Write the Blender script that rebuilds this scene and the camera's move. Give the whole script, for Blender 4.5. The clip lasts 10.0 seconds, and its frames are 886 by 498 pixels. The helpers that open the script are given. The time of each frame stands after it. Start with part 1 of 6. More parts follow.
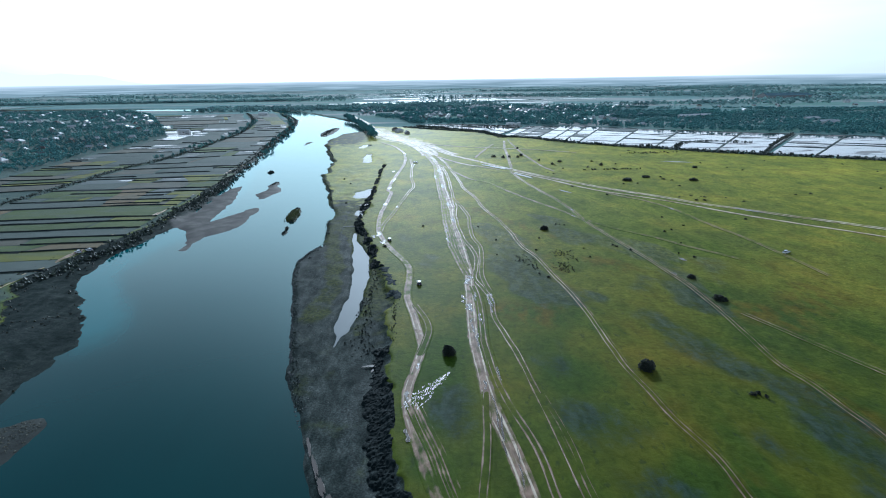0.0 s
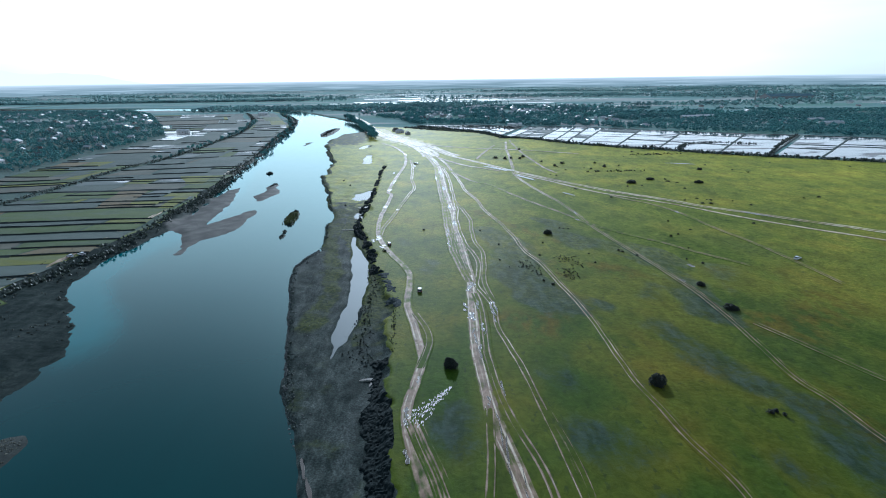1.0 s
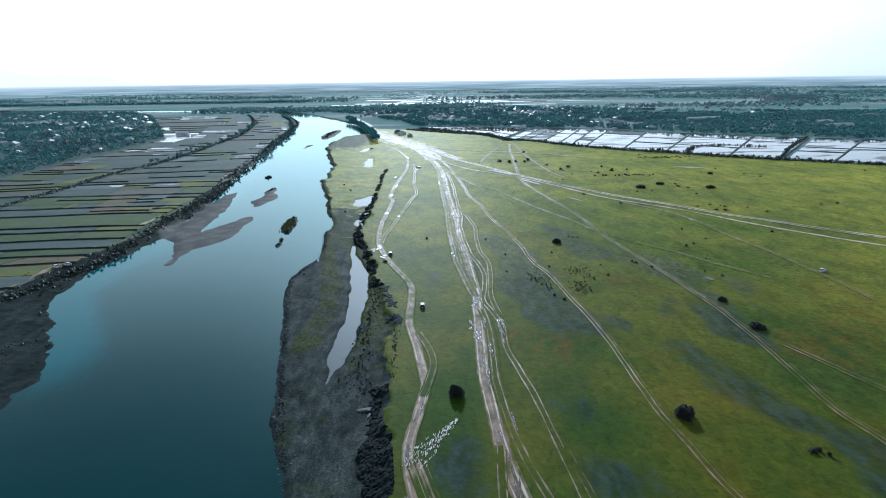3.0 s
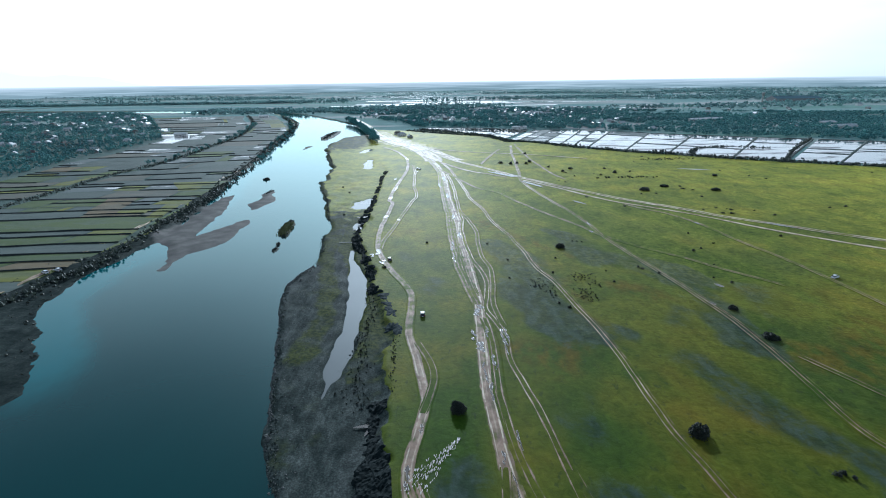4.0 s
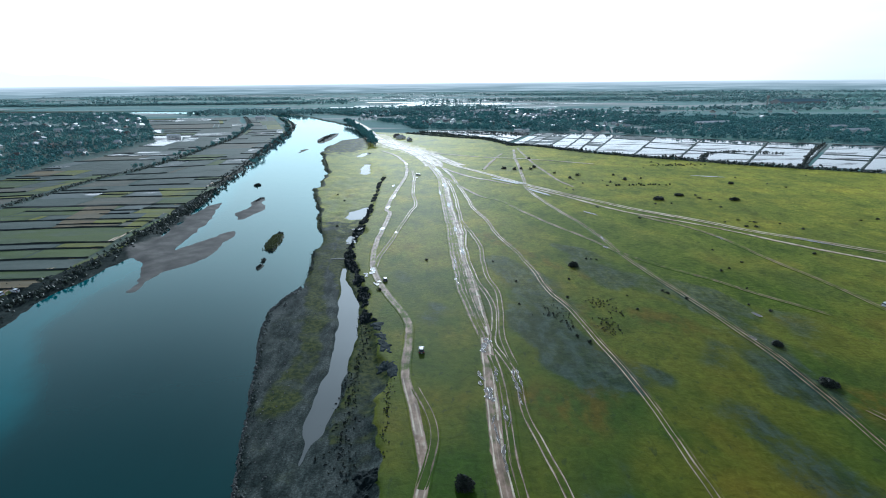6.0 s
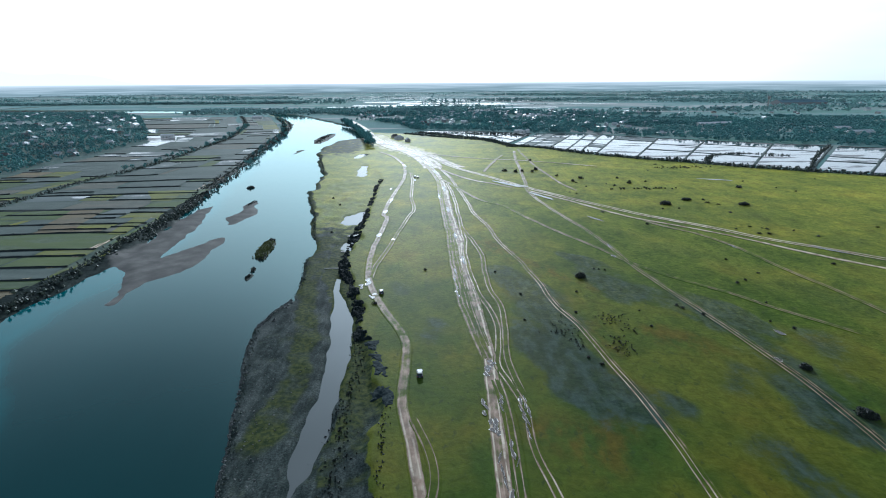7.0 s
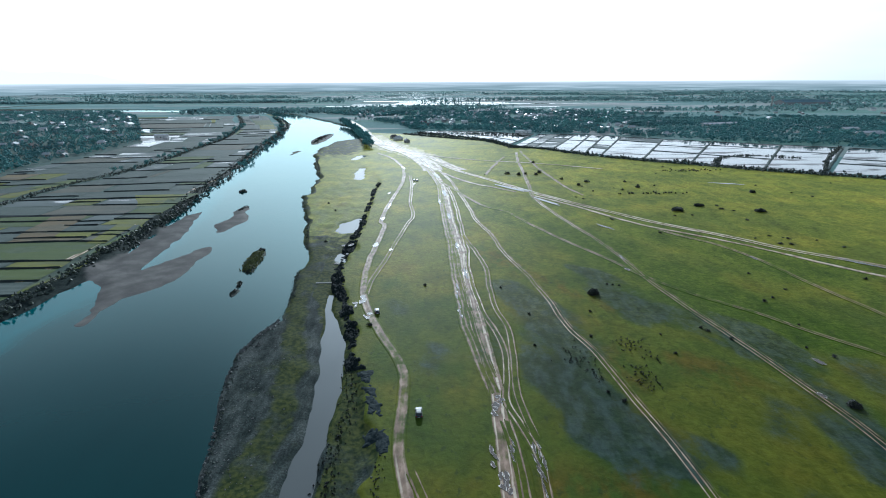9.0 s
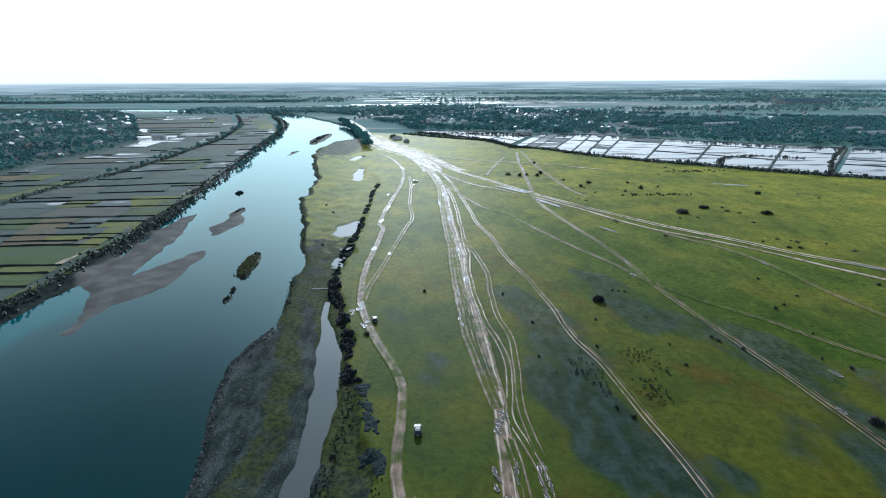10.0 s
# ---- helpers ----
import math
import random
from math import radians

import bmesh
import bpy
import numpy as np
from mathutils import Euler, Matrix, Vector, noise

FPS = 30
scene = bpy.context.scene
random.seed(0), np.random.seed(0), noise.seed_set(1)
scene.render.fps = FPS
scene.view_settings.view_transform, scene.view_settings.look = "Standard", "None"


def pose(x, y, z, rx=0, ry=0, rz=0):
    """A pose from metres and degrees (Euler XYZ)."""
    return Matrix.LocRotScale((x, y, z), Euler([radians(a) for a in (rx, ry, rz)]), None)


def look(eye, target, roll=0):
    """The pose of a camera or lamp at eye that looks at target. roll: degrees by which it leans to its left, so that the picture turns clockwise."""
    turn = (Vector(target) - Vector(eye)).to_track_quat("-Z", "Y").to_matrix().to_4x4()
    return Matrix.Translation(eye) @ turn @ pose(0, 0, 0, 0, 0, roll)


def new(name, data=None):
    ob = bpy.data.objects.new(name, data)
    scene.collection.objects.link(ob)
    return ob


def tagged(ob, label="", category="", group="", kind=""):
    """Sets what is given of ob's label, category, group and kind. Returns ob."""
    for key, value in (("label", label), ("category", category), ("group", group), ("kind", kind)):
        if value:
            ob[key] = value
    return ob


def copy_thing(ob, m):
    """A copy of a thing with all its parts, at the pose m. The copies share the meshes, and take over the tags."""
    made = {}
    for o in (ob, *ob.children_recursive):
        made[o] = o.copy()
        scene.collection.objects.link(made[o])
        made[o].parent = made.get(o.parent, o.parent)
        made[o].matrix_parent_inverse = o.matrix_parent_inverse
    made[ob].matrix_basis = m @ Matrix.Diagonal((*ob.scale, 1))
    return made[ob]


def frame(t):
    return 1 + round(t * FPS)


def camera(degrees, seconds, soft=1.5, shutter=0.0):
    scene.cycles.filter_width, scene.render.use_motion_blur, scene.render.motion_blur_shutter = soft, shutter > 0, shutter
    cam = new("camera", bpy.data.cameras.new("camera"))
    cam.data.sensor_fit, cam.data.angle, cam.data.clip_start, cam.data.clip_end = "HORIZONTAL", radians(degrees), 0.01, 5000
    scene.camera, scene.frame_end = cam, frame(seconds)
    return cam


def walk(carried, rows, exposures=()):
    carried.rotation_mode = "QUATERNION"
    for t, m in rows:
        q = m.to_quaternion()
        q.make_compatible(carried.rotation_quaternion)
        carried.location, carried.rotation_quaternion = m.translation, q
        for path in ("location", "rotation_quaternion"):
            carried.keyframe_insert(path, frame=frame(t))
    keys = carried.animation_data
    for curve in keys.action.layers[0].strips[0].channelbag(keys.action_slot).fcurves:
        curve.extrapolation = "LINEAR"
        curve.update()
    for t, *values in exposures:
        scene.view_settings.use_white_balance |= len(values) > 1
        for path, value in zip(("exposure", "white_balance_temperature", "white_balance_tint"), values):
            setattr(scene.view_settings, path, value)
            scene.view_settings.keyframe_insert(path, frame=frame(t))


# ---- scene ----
cam = camera(80.4, 10.0, soft=1.05)
PATH = [
    (0, (1.896, 6.718, 77.438), (1.899, 8.621, 76.822), -0.9),
    (0.5, (1.785, 10.123, 77.551), (1.785, 12.026, 76.935), -0.9),
    (1, (1.626, 13.561, 77.664), (1.627, 15.464, 77.048), -0.8),
    (1.5, (1.359, 17.006, 77.74), (1.358, 18.91, 77.125), -0.9),
    (2, (1.195, 20.227, 77.817), (1.191, 22.131, 77.203), -0.8),
    (2.5, (0.974, 23.541, 77.872), (0.968, 25.445, 77.259), -0.8),
    (4, (0.571, 33.525, 77.807), (0.564, 35.43, 77.198), -0.8),
    (4.5, (0.314, 38.446, 77.83), (0.306, 40.351, 77.222), -0.7),
    (5, (0.101, 44.881, 77.865), (0.094, 46.787, 77.26), -0.6),
    (5.5, (-0.078, 51.658, 77.859), (-0.085, 53.564, 77.255), -0.6),
    (7, (-0.88, 71.948, 77.995), (-0.878, 73.855, 77.389), -0.4),
    (7.5, (-1.236, 78.257, 78.194), (-1.234, 80.163, 77.589), -0.4),
    (8, (-1.346, 82.884, 78.23), (-1.342, 84.789, 77.623), -0.3),
    (8.5, (-1.452, 86.609, 78.294), (-1.448, 88.514, 77.686), -0.3),
    (9, (-1.537, 90.039, 78.372), (-1.533, 91.944, 77.763), -0.3),
    (9.5, (-1.628, 93.533, 78.416), (-1.623, 95.438, 77.806), -0.3),
    (10, (-1.637, 97.033, 78.439), (-1.632, 98.937, 77.828), -0.3),
]
walk(cam, [(t, look(eye, target, roll)) for t, eye, target, roll in PATH], [(0.0, -0.68, 4900, 3), (4.0, -0.62, 5030, 3), (10.0, -0.62, 5150, 3)])

# ---- world and sun ----
SUN_AZ, SUN_EL = radians(-4.0), radians(23.0)
world = bpy.data.worlds.new("world")
scene.world = world
world.use_nodes = True
wn = world.node_tree.nodes
sky = wn.new("ShaderNodeTexSky")
sky.sky_type = "NISHITA"
sky.sun_disc = False
sky.sun_elevation, sky.sun_rotation = SUN_EL, SUN_AZ
sky.air_density, sky.dust_density, sky.ozone_density = 1.0, 3.0, 1.0
thin = wn.new("ShaderNodeHueSaturation")  # thin bright overcast
thin.inputs["Saturation"].default_value = 0.50
veil = wn.new("ShaderNodeMix")
veil.data_type, veil.blend_type = "RGBA", "MULTIPLY"
veil.inputs[0].default_value = 1.0
veil.inputs[7].default_value = (0.88, 1.0, 1.10, 1)
world.node_tree.links.new(sky.outputs[0], thin.inputs["Color"])
world.node_tree.links.new(thin.outputs[0], veil.inputs[6])
cover = wn.new("ShaderNodeMix")
cover.data_type = "RGBA"
coord = wn.new("ShaderNodeTexCoord")
split = wn.new("ShaderNodeSeparateXYZ")
world.node_tree.links.new(coord.outputs["Generated"], split.inputs[0])
fade = wn.new("ShaderNodeMapRange")  # haze is thickest low over the plain
fade.interpolation_type = "SMOOTHSTEP"
fade.inputs["From Min"].default_value, fade.inputs["From Max"].default_value = 0.14, 0.55
fade.inputs["To Min"].default_value, fade.inputs["To Max"].default_value = 0.80, 0.05
world.node_tree.links.new(split.outputs[2], fade.inputs["Value"])
toward = wn.new("ShaderNodeVectorMath")  # the veil is brightest round the sun
toward.operation = "DOT_PRODUCT"
toward.inputs[1].default_value = (math.sin(SUN_AZ) * math.cos(SUN_EL), math.cos(SUN_AZ) * math.cos(SUN_EL), math.sin(SUN_EL))
world.node_tree.links.new(coord.outputs["Generated"], toward.inputs[0])
glare = wn.new("ShaderNodeMapRange")
glare.inputs["From Min"].default_value, glare.inputs["From Max"].default_value = 0.70, 0.95
glare.inputs["To Min"].default_value, glare.inputs["To Max"].default_value = 0.58, 1.0
world.node_tree.links.new(toward.outputs["Value"], glare.inputs["Value"])
wisps = wn.new("ShaderNodeTexNoise")  # thin level streaks of cloud
wisps.inputs["Scale"].default_value, wisps.inputs["Detail"].default_value = 3.0, 4.0
flat = wn.new("ShaderNodeMapping")
flat.inputs["Scale"].default_value = (1.0, 1.0, 7.0)
world.node_tree.links.new(coord.outputs["Generated"], flat.inputs[0])
world.node_tree.links.new(flat.outputs[0], wisps.inputs["Vector"])
streak = wn.new("ShaderNodeMapRange")
streak.inputs["From Min"].default_value, streak.inputs["From Max"].default_value = 0.35, 0.65
streak.inputs["To Min"].default_value, streak.inputs["To Max"].default_value = 0.90, 1.06
world.node_tree.links.new(wisps.outputs["Fac"], streak.inputs["Value"])
last = fade.outputs[0]
for factor in (glare, streak):
    times = wn.new("ShaderNodeMath")
    times.operation = "MULTIPLY"
    world.node_tree.links.new(last, times.inputs[0])
    world.node_tree.links.new(factor.outputs[0], times.inputs[1])
    last = times.outputs[0]
world.node_tree.links.new(last, cover.inputs[0])
cover.inputs[7].default_value = (30.0, 29.2, 27.8, 1)
world.node_tree.links.new(veil.outputs[2], cover.inputs[6])
world.node_tree.links.new(cover.outputs[2], wn["Background"].inputs[0])
wn["Background"].inputs[1].default_value = 0.10

sun_data = bpy.data.lights.new("sun", "SUN")
sun_data.energy, sun_data.angle, sun_data.color = 5.0, radians(1.0), (1.0, 0.95, 0.86)
sun = new("sun", sun_data)
sun_dir = Vector((math.sin(SUN_AZ) * math.cos(SUN_EL), math.cos(SUN_AZ) * math.cos(SUN_EL), math.sin(SUN_EL)))
sun.matrix_world = look(sun_dir * 200, (0, 0, 0))


# ---- materials ----
class Mat:
    """A small node-material builder."""

    def __init__(self, name, rough=0.8, spec=0.3, metal=0.0):
        self.m = bpy.data.materials.new(name)
        self.m.use_nodes = True
        self.t = self.m.node_tree
        self.b = self.t.nodes["Principled BSDF"]
        self.b.inputs["Roughness"].default_value = rough
        self.b.inputs["Specular IOR Level"].default_value = spec
        self.b.inputs["Metallic"].default_value = metal
        self.pos = self.node("ShaderNodeNewGeometry").outputs["Position"]

    def node(self, kind):
        return self.t.nodes.new(kind)

    def link(self, a, b):
        self.t.links.new(a, b)

    def noise(self, scale, detail=3.0, stretch=(1, 1, 1), rough=0.55):
        mp = self.node("ShaderNodeMapping")
        mp.inputs["Scale"].default_value = stretch
        self.link(self.pos, mp.inputs[0])
        n = self.node("ShaderNodeTexNoise")
        n.inputs["Scale"].default_value, n.inputs["Detail"].default_value, n.inputs["Roughness"].default_value = scale, detail, rough
        self.link(mp.outputs[0], n.inputs["Vector"])
        return n.outputs["Fac"]

    def ramp(self, fac, stops, mode="LINEAR"):
        r = self.node("ShaderNodeValToRGB")
        r.color_ramp.interpolation = mode
        el = r.color_ramp.elements
        while len(el) < len(stops):
            el.new(0.5)
        for e, (p, c) in zip(el, stops):
            e.position, e.color = p, (*c, 1)
        self.link(fac, r.inputs[0])
        return r.outputs["Color"]

    def steps(self, fac, a, b):
        r = self.node("ShaderNodeMapRange")
        r.interpolation_type = "SMOOTHSTEP"
        r.inputs["From Min"].default_value, r.inputs["From Max"].default_value = a, b
        self.link(fac, r.inputs["Value"])
        return r.outputs[0]

    def mix(self, fac, a, b, mode="MIX"):
        n = self.node("ShaderNodeMix")
        n.data_type, n.blend_type = "RGBA", mode
        for v, s in ((fac, n.inputs[0]), (a, n.inputs[6]), (b, n.inputs[7])):
            if isinstance(v, (int, float)):
                s.default_value = v
            elif isinstance(v, tuple):
                s.default_value = (*v, 1)
            else:
                self.link(v, s)
        return n.outputs[2]

    def math(self, op, a, b=0.0):
        n = self.node("ShaderNodeMath")
        n.operation = op
        for v, s in ((a, n.inputs[0]), (b, n.inputs[1])):
            if isinstance(v, (int, float)):
                s.default_value = v
            else:
                self.link(v, s)
        return n.outputs[0]

    def attr(self, name):
        n = self.node("ShaderNodeAttribute")
        n.attribute_name = name
        return n.outputs["Fac"]

    def bump(self, height, strength, dist=0.1):
        n = self.node("ShaderNodeBump")
        n.inputs["Strength"].default_value, n.inputs["Distance"].default_value = strength, dist
        self.link(height, n.inputs["Height"])
        self.link(n.outputs[0], self.b.inputs["Normal"])

    def blades(self, weight):
        """Grass blades catch the low light at a shallow angle."""
        if isinstance(weight, float):
            self.b.inputs["Sheen Weight"].default_value = weight
        else:
            self.link(weight, self.b.inputs["Sheen Weight"])
        self.b.inputs["Sheen Roughness"].default_value = 0.28
        self.b.inputs["Sheen Tint"].default_value = (0.88, 0.85, 0.12, 1)

    def colour(self, c):
        if isinstance(c, tuple):
            self.b.inputs["Base Color"].default_value = (*c, 1)
        else:
            self.link(c, self.b.inputs["Base Color"])
        return self.m

    def island(self):
        return self.node("ShaderNodeNewGeometry").outputs["Random Per Island"]

    def obrand(self):
        return self.node("ShaderNodeObjectInfo").outputs["Random"]


def grass_colour(k):
    """Meadow grass: olive, yellowed and lush patches, damp blue-grey hollows, fine tufts."""
    big = k.noise(0.022, 4.0)
    mid = k.noise(0.11, 4.0, (1, 0.6, 1))
    turned = k.node("ShaderNodeMapping")
    turned.inputs["Rotation"].default_value = (0, 0, 0.62)
    k.link(k.pos, turned.inputs[0])
    ft = k.node("ShaderNodeTexNoise")
    ft.inputs["Scale"].default_value, ft.inputs["Detail"].default_value, ft.inputs["Roughness"].default_value, ft.inputs["Distortion"].default_value = 0.42, 7.0, 0.72, 0.8
    k.link(turned.outputs[0], ft.inputs["Vector"])
    fine = ft.outputs["Fac"]
    c = k.ramp(big, [(0.30, (0.038, 0.070, 0.014)), (0.45, (0.068, 0.094, 0.012)), (0.58, (0.098, 0.106, 0.012)), (0.70, (0.134, 0.110, 0.013))])
    lush = k.steps(k.noise(0.035, 3.0, (1, 0.5, 1)), 0.50, 0.62)
    c = k.mix(k.math("MULTIPLY", lush, 0.75), c, (0.036, 0.074, 0.010))
    c = k.mix(k.attr("lush"), c, (0.032, 0.072, 0.006))
    c = k.mix(k.math("MULTIPLY", k.attr("dry"), k.steps(k.noise(0.20, 5.0, (1, 0.5, 1)), 0.36, 0.62)), c, (0.100, 0.078, 0.011))
    damp = k.math("ADD", k.attr("damp"), k.math("ADD", k.math("MULTIPLY", k.math("SUBTRACT", mid, 0.5), 1.8), k.math("MULTIPLY", k.math("SUBTRACT", fine, 0.5), 1.5)))
    damp = k.steps(k.math("MULTIPLY", damp, k.steps(k.attr("damp"), 0.0, 0.5)), 0.02, 0.75)
    c = k.mix(k.math("MULTIPLY", damp, 0.82), c, k.mix(k.steps(k.noise(0.30, 5.0, (1, 0.45, 1)), 0.38, 0.66), (0.012, 0.030, 0.026), (0.040, 0.063, 0.070)))
    streak = k.node("ShaderNodeMapping")
    streak.inputs["Rotation"].default_value = (0, 0, 0.55)
    streak.inputs["Scale"].default_value = (0.30, 0.018, 1)
    k.link(k.pos, streak.inputs[0])
    sn = k.node("ShaderNodeTexNoise")
    sn.inputs["Scale"].default_value, sn.inputs["Detail"].default_value = 1.0, 3.0
    k.link(streak.outputs[0], sn.inputs["Vector"])
    c = k.mix(k.math("MULTIPLY", k.steps(k.noise(0.013, 2.0), 0.45, 0.60), 0.5), c, k.ramp(sn.outputs["Fac"], [(0.32, (0.72, 0.74, 0.74)), (0.52, (1.0, 1.0, 1.0)), (0.70, (1.22, 1.16, 1.05))]), "MULTIPLY")
    tuft = k.ramp(fine, [(0.34, (0.36, 0.40, 0.42)), (0.5, (1.0, 1.0, 1.0)), (0.66, (1.6, 1.55, 1.4))])
    c = k.mix(0.42, c, tuft, "MULTIPLY")
    spots = k.steps(k.noise(0.45, 3.0, (1, 0.55, 1)), 0.60, 0.70)
    c = k.mix(k.math("MULTIPLY", spots, 0.45), c, (0.020, 0.034, 0.020))
    dark = k.ramp(mid, [(0.30, (0.75, 0.78, 0.80)), (0.55, (1.0, 1.0, 1.0))])
    k.tone = k.math("MULTIPLY", k.math("ADD", 0.55, k.math("MULTIPLY", k.steps(big, 0.3, 0.7), 0.45)), k.math("MULTIPLY", k.steps(fine, 0.15, 0.80), k.steps(mid, 0.0, 0.70)))
    return k.mix(0.7, c, dark, "MULTIPLY")


def mat_ground():
    k = Mat("ground", 0.62, 0.12)
    k.b.inputs["Specular Tint"].default_value = (1.0, 0.92, 0.30, 1)
    c = grass_colour(k)
    # far farmland: long narrow parcels, with haze painted into their pale teal colours
    mp = k.node("ShaderNodeMapping")
    mp.inputs["Scale"].default_value = (0.0035, 0.0105, 1)
    mp.inputs["Rotation"].default_value = (0, 0, 0.12)
    k.link(k.pos, mp.inputs[0])
    vo = k.node("ShaderNodeTexVoronoi")
    vo.voronoi_dimensions = "2D"
    vo.inputs["Scale"].default_value = 1.0
    k.link(mp.outputs[0], vo.inputs["Vector"])
    sep = k.node("ShaderNodeSeparateColor")
    k.link(vo.outputs["Color"], sep.inputs[0])
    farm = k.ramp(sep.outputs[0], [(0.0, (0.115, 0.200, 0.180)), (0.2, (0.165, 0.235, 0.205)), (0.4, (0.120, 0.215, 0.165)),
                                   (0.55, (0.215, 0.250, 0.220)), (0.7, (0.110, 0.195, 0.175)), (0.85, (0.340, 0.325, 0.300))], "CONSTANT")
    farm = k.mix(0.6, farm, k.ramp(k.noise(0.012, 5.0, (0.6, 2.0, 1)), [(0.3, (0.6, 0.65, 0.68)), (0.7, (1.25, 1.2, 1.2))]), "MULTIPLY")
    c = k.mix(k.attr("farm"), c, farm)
    soil = k.ramp(k.noise(0.10, 6.0, (0.7, 1.4, 1)), [(0.30, (0.040, 0.056, 0.048)), (0.50, (0.076, 0.092, 0.072)), (0.70, (0.115, 0.130, 0.084))])
    c = k.mix(k.attr("soil"), c, soil)
    # bare mud and gravel on the shore
    mn = k.noise(0.30, 6.0, (1.3, 0.5, 1), 0.62)
    mud = k.ramp(mn, [(0.30, (0.012, 0.019, 0.019)), (0.48, (0.034, 0.044, 0.042)), (0.68, (0.082, 0.094, 0.088))])
    gravel = k.steps(k.noise(0.055, 5.0, (1.6, 0.5, 1)), 0.50, 0.64)
    mud = k.mix(k.math("MULTIPLY", gravel, 0.42), mud, k.ramp(k.noise(0.9, 5.0), [(0.3, (0.060, 0.068, 0.066)), (0.7, (0.150, 0.160, 0.155))]))
    mud = k.mix(k.math("MULTIPLY", k.steps(k.noise(0.045, 4.0, (1.5, 0.6, 1)), 0.55, 0.68), 0.6), mud, (0.014, 0.021, 0.022))
    mud = k.mix(0.6, mud, k.ramp(k.noise(2.2, 3.0), [(0.32, (0.30, 0.31, 0.32)), (0.5, (0.9, 0.9, 0.9)), (0.66, (1.9, 1.9, 1.85))]), "MULTIPLY")
    mud = k.mix(k.steps(k.math("ADD", k.noise(0.10, 5.0), k.math("MULTIPLY", k.attr("weed"), 0.28)), 0.56, 0.84), mud, k.mix(k.steps(k.noise(0.7, 5.0), 0.36, 0.64), (0.022, 0.036, 0.016), (0.074, 0.084, 0.026)))
    twigs = k.steps(k.math("MULTIPLY", k.attr("weed"), -5.0), 0.0, 1.0)
    mud = k.mix(k.math("MULTIPLY", twigs, 0.62), mud, k.ramp(k.noise(0.5, 5.0, (0.6, 1.2, 1)), [(0.3, (0.007, 0.013, 0.014)), (0.7, (0.034, 0.044, 0.040))]))
    mm = k.steps(k.math("ADD", k.attr("mud"), k.math("MULTIPLY", k.math("SUBTRACT", k.noise(0.16, 5.0), 0.5), 1.1)), 0.40, 0.60)
    mm = k.math("MULTIPLY", mm, k.steps(k.attr("mud"), 0.0, 0.15))
    c = k.mix(mm, c, mud)
    sand = k.ramp(k.noise(0.12, 5.0), [(0.3, (0.112, 0.108, 0.102)), (0.5, (0.150, 0.143, 0.134)), (0.7, (0.215, 0.203, 0.188))])
    c = k.mix(k.attr("sand"), c, sand)
    bare = k.ramp(k.noise(0.08, 5.0, (1, 0.5, 1)), [(0.3, (0.24, 0.195, 0.165)), (0.5, (0.44, 0.375, 0.33)), (0.7, (0.62, 0.555, 0.505))])
    bm_ = k.steps(k.math("ADD", k.attr("bare"), k.math("MULTIPLY", k.math("SUBTRACT", k.noise(0.06, 5.0, (1.5, 0.7, 1)), 0.5), 1.3)), 0.4, 0.6)
    c = k.mix(k.math("MULTIPLY", bm_, k.steps(k.attr("bare"), 0.0, 0.2)), c, bare)
    k.bump(k.math("ADD", k.noise(0.8, 5.0), k.math("MULTIPLY", k.noise(4.0, 2.0), 0.3)), 0.35, 0.4)
    clear = k.math("SUBTRACT", 1.0, k.math("MAXIMUM", k.attr("farm"), k.math("MAXIMUM", mm, k.attr("sand"))))
    k.blades(k.math("ADD", k.math("MULTIPLY", k.math("MULTIPLY", clear, k.tone), 1.2), k.math("MULTIPLY", k.attr("farm"), 0.22)))
    # Teal sheen on the farmland imitates haze at shallow angles.
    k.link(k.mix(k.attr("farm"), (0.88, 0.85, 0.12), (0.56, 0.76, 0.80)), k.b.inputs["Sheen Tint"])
    k.link(k.math("ADD", 0.62, k.math("MULTIPLY", k.attr("farm"), 0.3)), k.b.inputs["Roughness"])
    k.link(k.math("SUBTRACT", 0.025, k.math("MULTIPLY", k.math("MAXIMUM", k.attr("farm"), mm), 0.015)), k.b.inputs["Specular IOR Level"])
    return k.colour(c)


